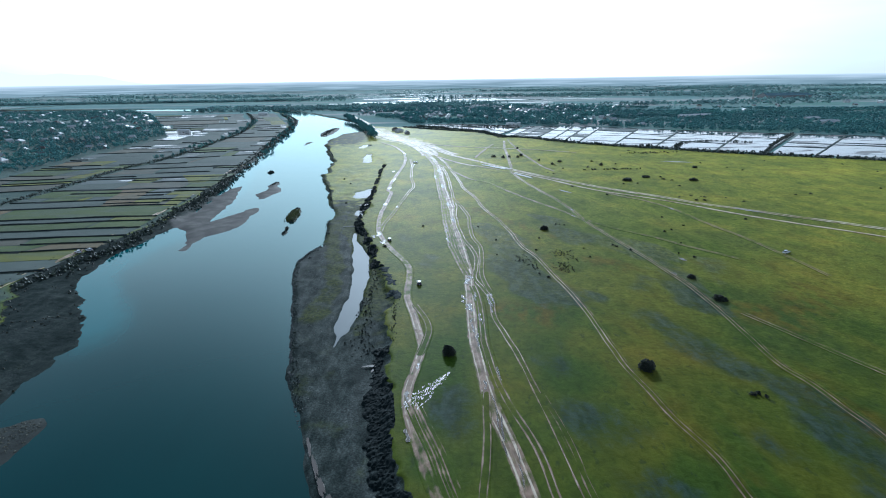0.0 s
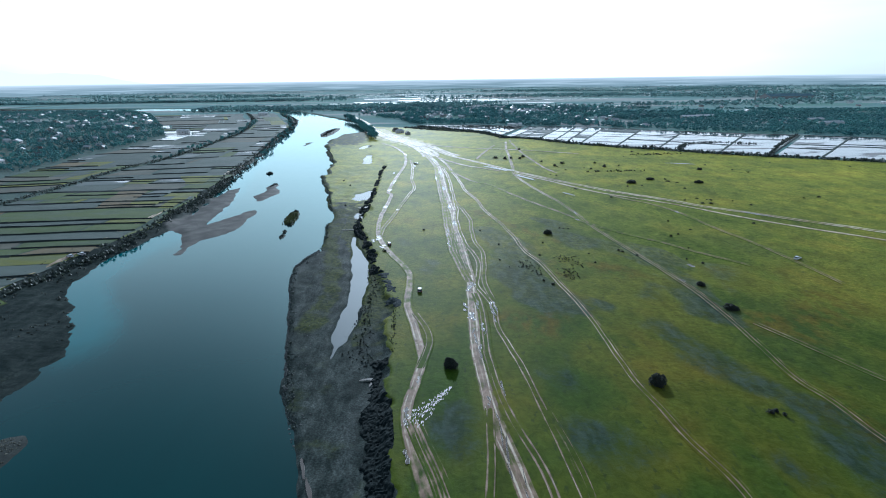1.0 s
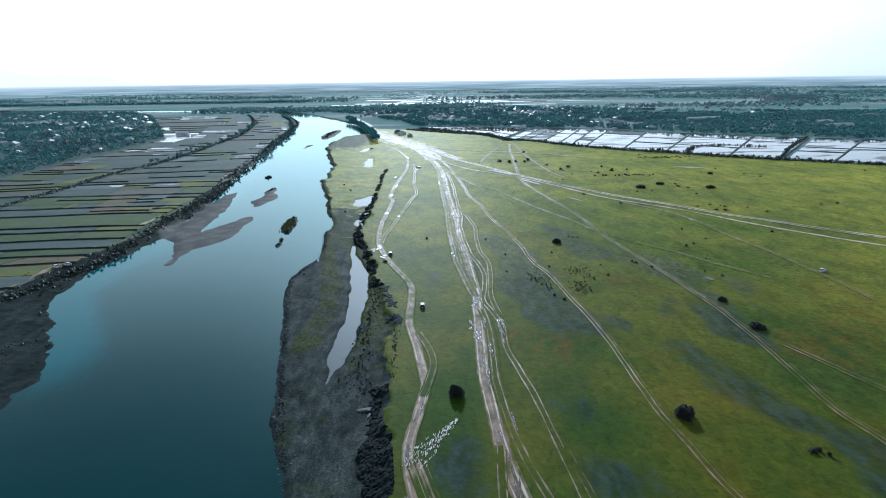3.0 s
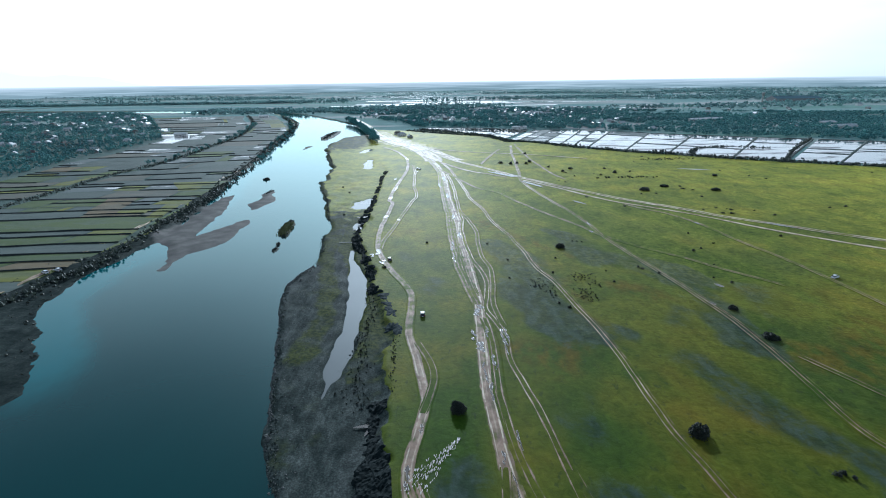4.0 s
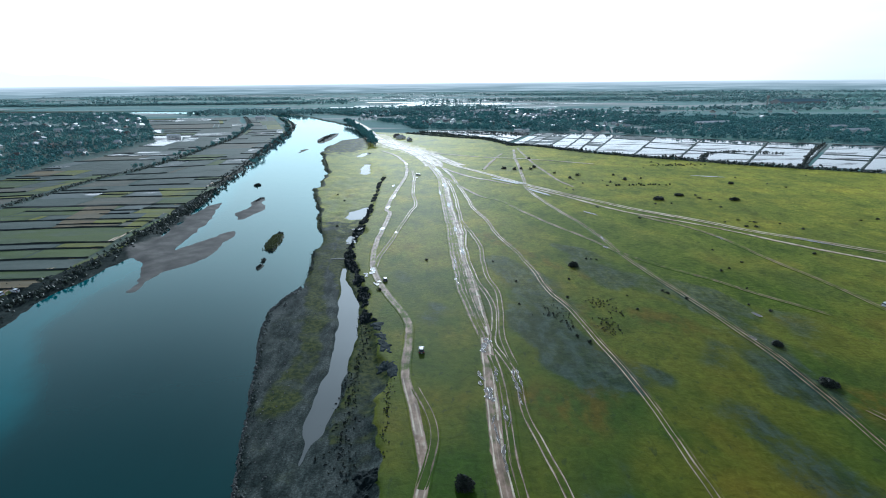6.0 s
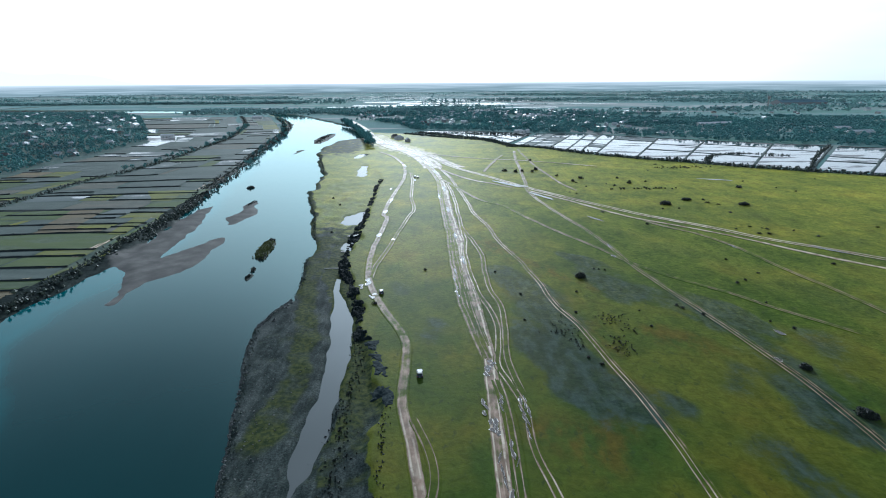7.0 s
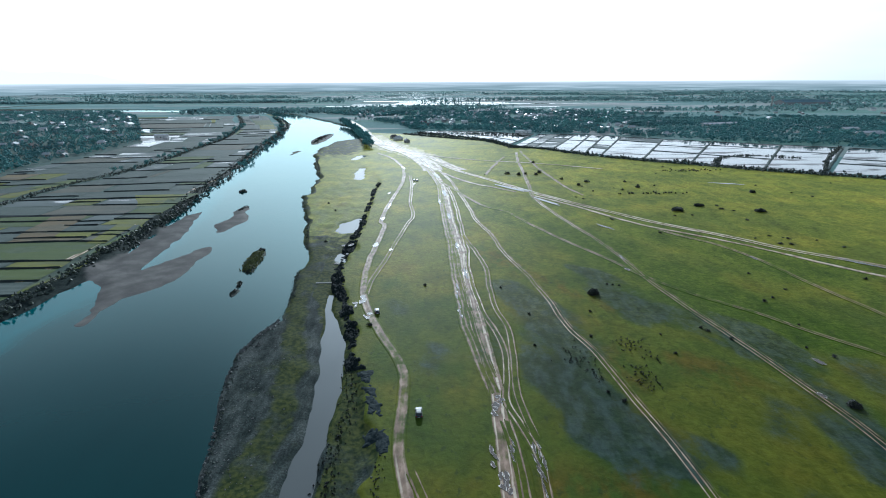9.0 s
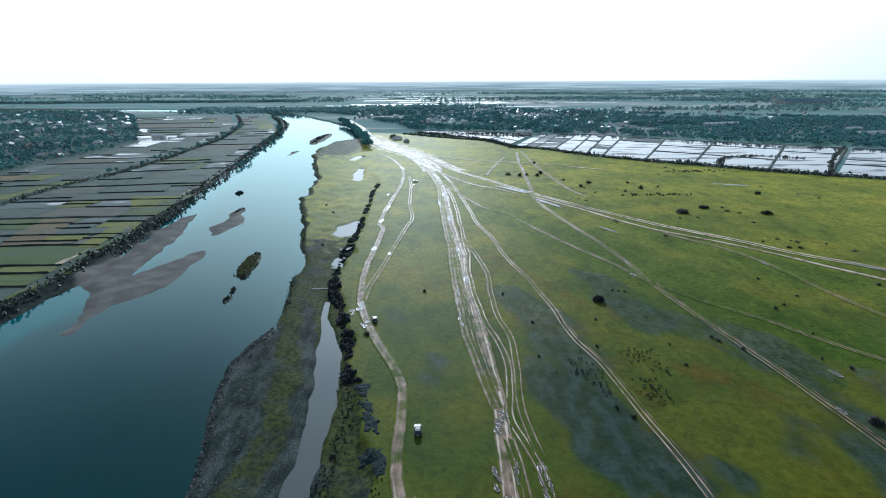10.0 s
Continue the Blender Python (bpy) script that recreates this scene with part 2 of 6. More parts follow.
def mat_track():
    k = Mat("track_earth", 0.62, 0.12)
    k.link(k.mix(k.steps(k.attr("bare"), 0.3, 0.6), (1.0, 0.92, 0.3), (1.0, 0.96, 0.9)), k.b.inputs["Specular Tint"])
    c = grass_colour(k)
    n = k.noise(0.35, 5.0, (1.0, 0.6, 1))
    dirt = k.ramp(k.noise(0.45, 6.0, (1.0, 0.5, 1)), [(0.30, (0.100, 0.062, 0.038)), (0.50, (0.215, 0.138, 0.092)), (0.70, (0.380, 0.262, 0.190))])
    a = k.attr("bare")
    m = k.steps(k.math("ADD", a, k.math("MULTIPLY", k.math("SUBTRACT", n, 0.5), 0.95)), 0.32, 0.62)
    m = k.math("MULTIPLY", m, k.steps(a, 0.02, 0.18))
    # Rut centres are whitened in the base colour for the glare of wet mud.
    dirt = k.mix(k.math("MULTIPLY", k.math("MULTIPLY", k.steps(a, 0.60, 0.85), 0.85), k.steps(k.noise(0.22, 5.0), 0.34, 0.54)), dirt, (0.68, 0.58, 0.44))
    c = k.mix(m, c, dirt)
    k.bump(k.noise(1.2, 5.0, (1.5, 0.4, 1)), 0.3, 0.3)
    k.link(k.math("ADD", 0.62, k.math("MULTIPLY", m, 0.06)), k.b.inputs["Roughness"])
    k.link(k.math("ADD", 0.025, k.math("MULTIPLY", m, 0.18)), k.b.inputs["Specular IOR Level"])
    k.blades(k.math("MULTIPLY", k.math("MULTIPLY", k.math("SUBTRACT", 1.0, m), k.tone), 1.2))
    return k.colour(c)


def mat_water(name, base, rough, ripple, scale, tint=(1, 1, 1, 1)):
    k = Mat(name, rough, 0.58)
    k.b.inputs["IOR"].default_value = 1.333
    depth = k.ramp(k.noise(0.018, 3.0, (1, 0.5, 1)), [(0.3, tuple(0.8 * v for v in base)), (0.7, tuple(1.25 * v for v in base))])
    k.b.inputs["Specular Tint"].default_value = tint
    k.bump(k.noise(scale, 3.0, (1, 1.6, 1)), ripple, 0.1)
    return k.colour(depth)


def mat_river():
    """Turbid teal water: light scattered back from below under a rippled tinted gloss; paler over the shallows."""
    k = Mat("river_water", 0.6, 0.0)
    deep = k.ramp(k.noise(0.016, 4.0, (1, 0.4, 1)), [(0.3, (0.003, 0.026, 0.027)), (0.7, (0.005, 0.041, 0.041))])
    shoal = k.steps(k.math("ADD", k.attr("shoal"), k.math("MULTIPLY", k.math("SUBTRACT", k.noise(0.05, 4.0, (1, 0.5, 1)), 0.5), 0.8)), 0.25, 0.85)
    k.bump(k.math("ADD", k.noise(0.5, 3.0, (1, 1.6, 1)), k.math("MULTIPLY", k.noise(0.06, 3.0, (1, 0.5, 1)), 1.5)), 0.08, 0.1)
    normal = k.b.inputs["Normal"].links[0].from_socket
    gloss = k.node("ShaderNodeBsdfGlossy")
    gloss.inputs["Color"].default_value = (0.80, 0.98, 0.97, 1)
    gloss.inputs["Roughness"].default_value = 0.08
    k.link(normal, gloss.inputs["Normal"])
    fresnel = k.node("ShaderNodeFresnel")
    fresnel.inputs["IOR"].default_value = 1.34
    k.link(normal, fresnel.inputs["Normal"])
    both = k.node("ShaderNodeMixShader")
    k.link(k.math("MULTIPLY", fresnel.outputs[0], 1.0), both.inputs[0])
    k.link(k.b.outputs[0], both.inputs[1])
    k.link(gloss.outputs[0], both.inputs[2])
    k.link(both.outputs[0], k.t.nodes["Material Output"].inputs[0])
    return k.colour(k.mix(shoal, deep, (0.010, 0.100, 0.112)))


def mat_plain(name, c0, c1, rough=0.8, spec=0.3, scale=1.5, metal=0.0, bump=0.3):
    k = Mat(name, rough, spec, metal)
    if bump:
        k.bump(k.noise(scale * 2, 4.0), bump, 0.05)
    return k.colour(k.ramp(k.math("ADD", k.math("MULTIPLY", k.noise(scale, 4.0), 0.7), k.math("MULTIPLY", k.obrand(), 0.3)), [(0.3, c0), (0.7, c1)]))


def mat_leaf(name, stops, rough=0.6, spec=0.3, glow=0.0):
    """Leaves; glow is the share of light that shines through them, and also adds a teal sheen for haze."""
    k = Mat(name, rough, spec)
    c = k.ramp(k.island(), stops)
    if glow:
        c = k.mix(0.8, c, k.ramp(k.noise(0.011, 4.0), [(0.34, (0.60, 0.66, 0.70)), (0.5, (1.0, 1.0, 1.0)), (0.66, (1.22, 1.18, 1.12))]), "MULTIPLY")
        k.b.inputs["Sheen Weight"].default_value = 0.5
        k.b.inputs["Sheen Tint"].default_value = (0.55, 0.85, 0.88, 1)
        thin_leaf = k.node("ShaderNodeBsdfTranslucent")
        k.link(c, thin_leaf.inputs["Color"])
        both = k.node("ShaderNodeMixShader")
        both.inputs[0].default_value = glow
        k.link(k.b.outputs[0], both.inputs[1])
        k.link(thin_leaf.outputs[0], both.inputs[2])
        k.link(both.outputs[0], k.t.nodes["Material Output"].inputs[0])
    return k.colour(c)


def mat_field(name, c0, c1, furrow=0.35, rough=0.85, wet=0.0):
    k = Mat(name, rough, 0.25)
    w = k.node("ShaderNodeTexWave")
    w.bands_direction = "Y"
    w.inputs["Scale"].default_value, w.inputs["Distortion"].default_value = 0.22, 1.2
    k.link(k.pos, w.inputs["Vector"])
    f = k.math("ADD", k.math("MULTIPLY", k.noise(0.05, 5.0, (0.5, 1.6, 1)), 1.0 - furrow), k.math("MULTIPLY", w.outputs["Fac"], furrow * 0.5))
    f = k.math("ADD", f, k.math("MULTIPLY", k.obrand(), 0.2))
    c = k.ramp(f, [(0.30, c0), (0.75, c1)])
    worn = k.steps(k.noise(0.06, 5.0, (0.5, 1.3, 1)), 0.44, 0.60)
    c = k.mix(k.math("MULTIPLY", worn, 0.0 if wet else 0.36), c, k.ramp(k.noise(0.3, 4.0), [(0.3, (0.044, 0.066, 0.060)), (0.7, (0.108, 0.130, 0.112))]))
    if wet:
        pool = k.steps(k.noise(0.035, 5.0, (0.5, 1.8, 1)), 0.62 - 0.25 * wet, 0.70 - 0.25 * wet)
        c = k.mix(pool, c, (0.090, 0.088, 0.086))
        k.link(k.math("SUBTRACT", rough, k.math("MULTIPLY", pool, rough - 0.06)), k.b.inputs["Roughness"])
    else:
        k.bump(w.outputs["Fac"], 0.4, 0.2)
    return k.colour(c)


M_GROUND = mat_ground()
M_TRACK = mat_track()
M_RIVER = mat_river()
M_POND = mat_water("pond_water", (0.125, 0.132, 0.128), 0.05, 0.05, 0.8)
M_PUDDLE = mat_water("puddle_water", (0.13, 0.110, 0.096), 0.14, 0.03, 1.0)
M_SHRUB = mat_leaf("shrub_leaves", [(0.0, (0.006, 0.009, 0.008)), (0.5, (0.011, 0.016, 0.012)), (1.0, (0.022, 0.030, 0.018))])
M_GREENSHRUB = mat_leaf("island_leaves", [(0.0, (0.035, 0.048, 0.012)), (0.6, (0.080, 0.095, 0.018)), (1.0, (0.125, 0.135, 0.025))])
M_HEDGE = mat_leaf("hedge_twigs", [(0.0, (0.024, 0.036, 0.032)), (0.5, (0.044, 0.058, 0.046)), (1.0, (0.080, 0.094, 0.068))])
# Distance haze is painted into both crown colours, the far one paler still.
M_HAZEWOOD = mat_leaf("hazed_crowns", [(0.0, (0.150, 0.315, 0.325)), (0.5, (0.195, 0.375, 0.376)), (0.85, (0.230, 0.415, 0.405)), (1.0, (0.290, 0.455, 0.440))], glow=0.68)
M_FARHAZEWOOD = mat_leaf("far_hazed_crowns", [(0.0, (0.330, 0.470, 0.470)), (0.5, (0.370, 0.510, 0.505)), (1.0, (0.430, 0.545, 0.540))], glow=0.74)
# Near-black scrub colour that also carries the shade of the cut bank.
M_SCRUBSHADE = mat_plain("scrub_mat", (0.003, 0.008, 0.010), (0.014, 0.021, 0.020), 0.85, 0.1, 1.6, bump=1.0)
M_SLIP = mat_plain("slipped_earth", (0.014, 0.024, 0.028), (0.044, 0.058, 0.056), 0.85, 0.1, 1.2, bump=1.0)
M_BARK = mat_plain("bark", (0.05, 0.042, 0.035), (0.10, 0.085, 0.07))
M_STONE = mat_plain("bank_stone", (0.07, 0.075, 0.07), (0.20, 0.20, 0.19), 0.85, 0.3, 2.0)
M_CONCRETE = mat_plain("concrete", (0.30, 0.29, 0.27), (0.46, 0.45, 0.42), 0.85, 0.3, 2.0)
M_SEDGE = mat_leaf("sedge", [(0.0, (0.010, 0.013, 0.010)), (1.0, (0.030, 0.034, 0.020))])
FIELD = {
    "grey": mat_field("tilled_grey", (0.050, 0.072, 0.064), (0.108, 0.132, 0.114)),
    "brown": mat_field("tilled_brown", (0.084, 0.084, 0.064), (0.150, 0.142, 0.106)),
    "green": mat_field("young_crop", (0.052, 0.084, 0.022), (0.104, 0.136, 0.036)),
    "yellow": mat_field("stubble_yellow", (0.110, 0.126, 0.018), (0.215, 0.212, 0.034)),
    "tan": mat_field("stubble_tan", (0.120, 0.090, 0.048), (0.210, 0.160, 0.080)),
    "wet": mat_field("waterlogged_soil", (0.075, 0.098, 0.094), (0.140, 0.164, 0.154), 0.35, 0.8, 0.38),
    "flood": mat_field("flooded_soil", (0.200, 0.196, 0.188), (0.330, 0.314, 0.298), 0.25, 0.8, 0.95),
}
FIELD_WORDS = {"grey": "bare grey tilled soil", "brown": "ploughed brown soil", "green": "young green crop", "yellow": "yellow-green stubble",
               "tan": "dry tan stubble", "wet": "waterlogged grey soil", "flood": "flooded soil under standing water"}


# ---- shape helpers ----
def vn(x, y, scale, seed=0):
    """Smooth value noise in -1..1 on arrays."""
    x, y = np.asarray(x, float) / scale, np.asarray(y, float) / scale
    ix, iy = np.floor(x), np.floor(y)
    fx, fy = x - ix, y - iy
    fx, fy = fx * fx * (3 - 2 * fx), fy * fy * (3 - 2 * fy)

    def h(a, b):
        s = np.sin(a * 127.1 + b * 311.7 + seed * 74.7) * 43758.5453
        return s - np.floor(s)

    v = (h(ix, iy) * (1 - fx) + h(ix + 1, iy) * fx) * (1 - fy) + (h(ix, iy + 1) * (1 - fx) + h(ix + 1, iy + 1) * fx) * fy
    return 2 * v - 1


def fbm(x, y, scale, seed=0, octaves=3):
    return sum(vn(x, y, scale / 2 ** i, seed + i) / 2 ** i for i in range(octaves))


def sm(v, a, b):
    t = np.clip((v - a) / (b - a), 0, 1)
    return t * t * (3 - 2 * t)


def curve(pts):
    """x over y from (y, x) stations."""
    ys, xs = zip(*sorted(pts))
    return lambda y: np.interp(y, ys, xs)


def mesh_object(name, verts, faces, mat, parent=None, smooth=False, attrs=None):
    me = bpy.data.meshes.new(name)
    me.from_pydata(verts, [], faces)
    if smooth:
        me.shade_smooth()
    for key, values in (attrs or {}).items():
        a = me.attributes.new(key, "FLOAT", "POINT")
        a.data.foreach_set("value", np.asarray(values, np.float32))
    me.materials.append(mat)
    ob = new(name, me)
    if parent:
        ob.parent = parent
    return ob


def part(name, bm, mat, parent, label=""):
    me = bpy.data.meshes.new(name)
    bm.to_mesh(me)
    bm.free()
    me.materials.append(mat)
    ob = new(name, me)
    ob.parent = parent
    return tagged(ob, label)


def blobs(line, x, y):
    """Signed inside depth of a chain of (x, y, r) discs joined by tapering links."""
    best = np.full(np.shape(x), -1e9)
    for (x0, y0, r0), (x1, y1, r1) in zip(line, line[1:]):
        dx, dy = x1 - x0, y1 - y0
        t = np.clip(((x - x0) * dx + (y - y0) * dy) / (dx * dx + dy * dy), 0, 1)
        best = np.maximum(best, r0 + (r1 - r0) * t - np.hypot(x - x0 - t * dx, y - y0 - t * dy))
    return best


def spline(pts, step):
    """Catmull-Rom through (x, y) stations, resampled at about step metres."""
    p = [np.array(q, float) for q in pts]
    p = [2 * p[0] - p[1]] + p + [2 * p[-1] - p[-2]]
    out = []
    for a, b, c, d in zip(p, p[1:], p[2:], p[3:]):
        n = max(2, int(np.linalg.norm(c - b) / step))
        for t in np.arange(n) / n:
            out.append(0.5 * (2 * b + (c - a) * t + (2 * a - 5 * b + 4 * c - d) * t * t + (3 * b - a - 3 * c + d) * t ** 3))
    out.append(p[-2])
    return np.array(out)


OCTA = np.array([(1, 0, 0), (0, 1, 0), (-1, 0, 0), (0, -1, 0), (0, 0, 1), (0, 0, -1)], float)
OCTA_F = np.array([(0, 1, 4), (1, 2, 4), (2, 3, 4), (3, 0, 4), (1, 0, 5), (2, 1, 5), (3, 2, 5), (0, 3, 5)])


def clumps(centres, radii, rng, rough=0.35):
    """Irregular eight-sided leaf clumps: vertices and faces."""
    n = len(centres)
    a = rng.uniform(0, 2 * math.pi, n)
    v = OCTA[None] * (1 + rough * rng.uniform(-1, 1, (n, 6, 1))) + 0.22 * rng.uniform(-1, 1, (n, 6, 3))
    x = v[..., 0] * np.cos(a)[:, None] - v[..., 1] * np.sin(a)[:, None]
    y = v[..., 0] * np.sin(a)[:, None] + v[..., 1] * np.cos(a)[:, None]
    v = np.stack([x, y, v[..., 2]], -1) * np.asarray(radii)[:, None, :] + np.asarray(centres)[:, None, :]
    f = OCTA_F[None] + 6 * np.arange(n)[:, None, None]
    return v.reshape(-1, 3), f.reshape(-1, 3)


# ---- the lie of the land ----
WATER = -2.0
right_bank = curve([(-200, -18), (60, -18), (91, -24.7), (100, -28), (111, -32.5), (123, -37), (133, -41), (152, -45.8), (177, -52), (197, -57), (210, -60.5), (222, -63.4),
                    (235, -65.4), (246, -63.3), (258, -60), (277, -61), (297, -65), (324, -66), (360, -75.5), (394, -83), (445, -97), (468, -105), (480, -102), (503, -104), (554, -111),
                    (629, -130), (697, -148), (748, -151), (834, -148), (870, -118), (890, -106), (975, -132), (1087, -169), (1268, -260), (1407, -331), (1528, -403), (1640, -520), (1760, -800), (1900, -1500), (6000, -1500)])
left_bank = curve([(-200, -115), (60, -113), (126, -113), (141, -113.5), (157, -115.5), (173, -122), (185, -131), (189, -134), (195, -132.5), (201, -142), (206, -146), (221, -154), (252, -158),
                   (286, -153), (314, -151), (361, -158), (402, -166), (455, -176), (505, -187), (565, -195), (681, -215), (853, -243), (1057, -275), (1150, -297), (1240, -331), (1400, -390), (1490, -440), (1540, -530), (1640, -800), (1760, -1500), (6000, -1500)])
plain_edge = curve([(-200, 2), (60, 1), (88, -4), (95, -6.7), (106, -9.3), (124, -11.5), (148, -14.4), (172, -16.5), (192, -17), (204, -20), (219, -23), (231, -27.4), (248, -30), (265, -35), (286, -41.6),
                    (311, -45.5), (343, -45.3), (374, -45.5), (427, -47.7), (481, -50.5), (515, -50), (560, -60), (640, -90), (6000, -90)])
channel_l = curve([(150, -34.0), (158, -34.9), (182, -35.3), (192, -34.8), (209, -35.2), (230, -38.2), (251, -42.0), (268, -44.8), (282, -45.6)])
channel_r = curve([(150, -31.6), (158, -29.8), (182, -28.6), (202, -28.8), (221, -30.2), (235, -32), (251, -35.5), (268, -42.6), (282, -45)])
BARS = [
    [(-127.5, 257, 1.5), (-129.5, 268, 1.8), (-131, 280, 4.5), (-131.5, 293, 10.5), (-127, 304, 11.5), (-124, 321, 8), (-122, 335, 4.5), (-121, 346, 1.5)],
    [(-136, 297, 8), (-150, 312, 9)],
    [(-148, 306, 7), (-149, 322, 9), (-149, 340, 8), (-151, 362, 8.5), (-155, 385, 6), (-159, 412, 3.5), (-158, 424, 1)],
    [(-127, 377, 3), (-128.5, 393, 6.5), (-127, 404, 5.5), (-133, 424, 2.5), (-134, 441, 0.8)],
]
FAR_BARS = [[(-175, 812, 4), (-178, 865, 11), (-181, 925, 9), (-178, 960, 2)], [(-176, 700, 1.5), (-176, 736, 3.5)]]
NEAR_BAR = [[(-100, 115, 4), (-104, 108, 8), (-122, 94, 14)]]
ISLE = [[(-87.5, 309, 1.5), (-90, 320, 4.2), (-91.5, 337, 3)], [(-84, 281, 0.8), (-85, 287, 1.4)], [(-86, 292, 0.7), (-87, 297, 1.0)], [(-156, 488, 2.0), (-154, 491, 2.2)]]
POOLS = [[(-55, 374, 5.5), (-55, 388, 6), (-52, 397, 3)], [(-48.5, 323, 2), (-48.5, 332, 3.2), (-46, 340, 2)], [(-72, 535, 3), (-75, 560, 4), (-77, 590, 2.5)], [(-94, 650, 3), (-90, 676, 5)]]
village_edge = curve([(400, -390), (565, -396), (614, -408), (652, -406), (691, -402), (765, -414), (843, -421), (972, -489), (1233, -639), (1429, -753), (1600, -900), (6000, -900)])
DAMP = [[(25, 281, 7), (32, 255, 9), (35, 240, 9), (38, 218, 9), (41, 196, 7), (49, 181, 4)], [(94, 243, 4), (97, 220, 6), (98, 198, 6), (97, 177, 4)], [(62, 300, 5), (66, 280, 7), (73, 262, 5)], [(78, 195, 2), (83, 204, 3)],
        [(76, 166, 1), (73, 160, 3)], [(72, 148, 3), (77, 143, 4)], [(80, 130, 3), (77, 124, 3)], [(37, 151, 3), (35, 134, 4)], [(90, 120, 5), (92, 98, 8)], [(-16, 270, 4), (-14, 262, 3)], [(14, 230, 2), (16, 256, 4)], [(4, 120, 2), (6, 112, 3)], [(-4, 226, 2), (-5, 236, 2)],
        [(60, 548, 8), (88, 545, 6)], [(110, 196, 3), (118, 222, 4)],
        [(71.9, 168.3, 3), (77.0, 150.0, 6), (81.2, 132.0, 5)], [(37.2, 117.7, 4), (43.2, 106.7, 5)], [(73.7, 104.0, 3), (76.3, 100.2, 4)], [(46.3, 92.5, 4), (51.7, 89.4, 4)], [(86.8, 94.8, 5), (87.6, 90.0, 6)], [(43.2, 201.5, 4), (44.5, 188.3, 6), (44.7, 180.4, 5)], [(30.6, 271.2, 3), (38.4, 243.3, 5), (41.6, 223.7, 5)], [(76.6, 263.3, 5), (92.6, 242.6, 4)], [(89.1, 215.0, 3), (93.0, 210.0, 4)], [(3.8, 123.5, 2), (5.7, 116.2, 3)]]
DRY = [[(101, 104, 3), (99, 118, 4), (97, 140, 3)], [(60.5, 88, 2), (57, 112, 3), (54, 135, 3)], [(47, 216, 3), (52, 190, 3)], [(48, 232, 5), (51, 214, 6)], [(33, 172, 11), (23, 178, 7)], [(106, 172, 8), (118, 165, 8), (140, 185, 12)], [(82, 213, 6), (68, 228, 6)], [(20, 330, 5), (35, 300, 6), (60, 262, 3)]]
LUSH = [[(3, 150, 7), (0, 115, 6)], [(20, 430, 16), (60, 380, 20), (98, 290, 16), (122, 240, 16)], [(110, 380, 20), (150, 312, 26)]]


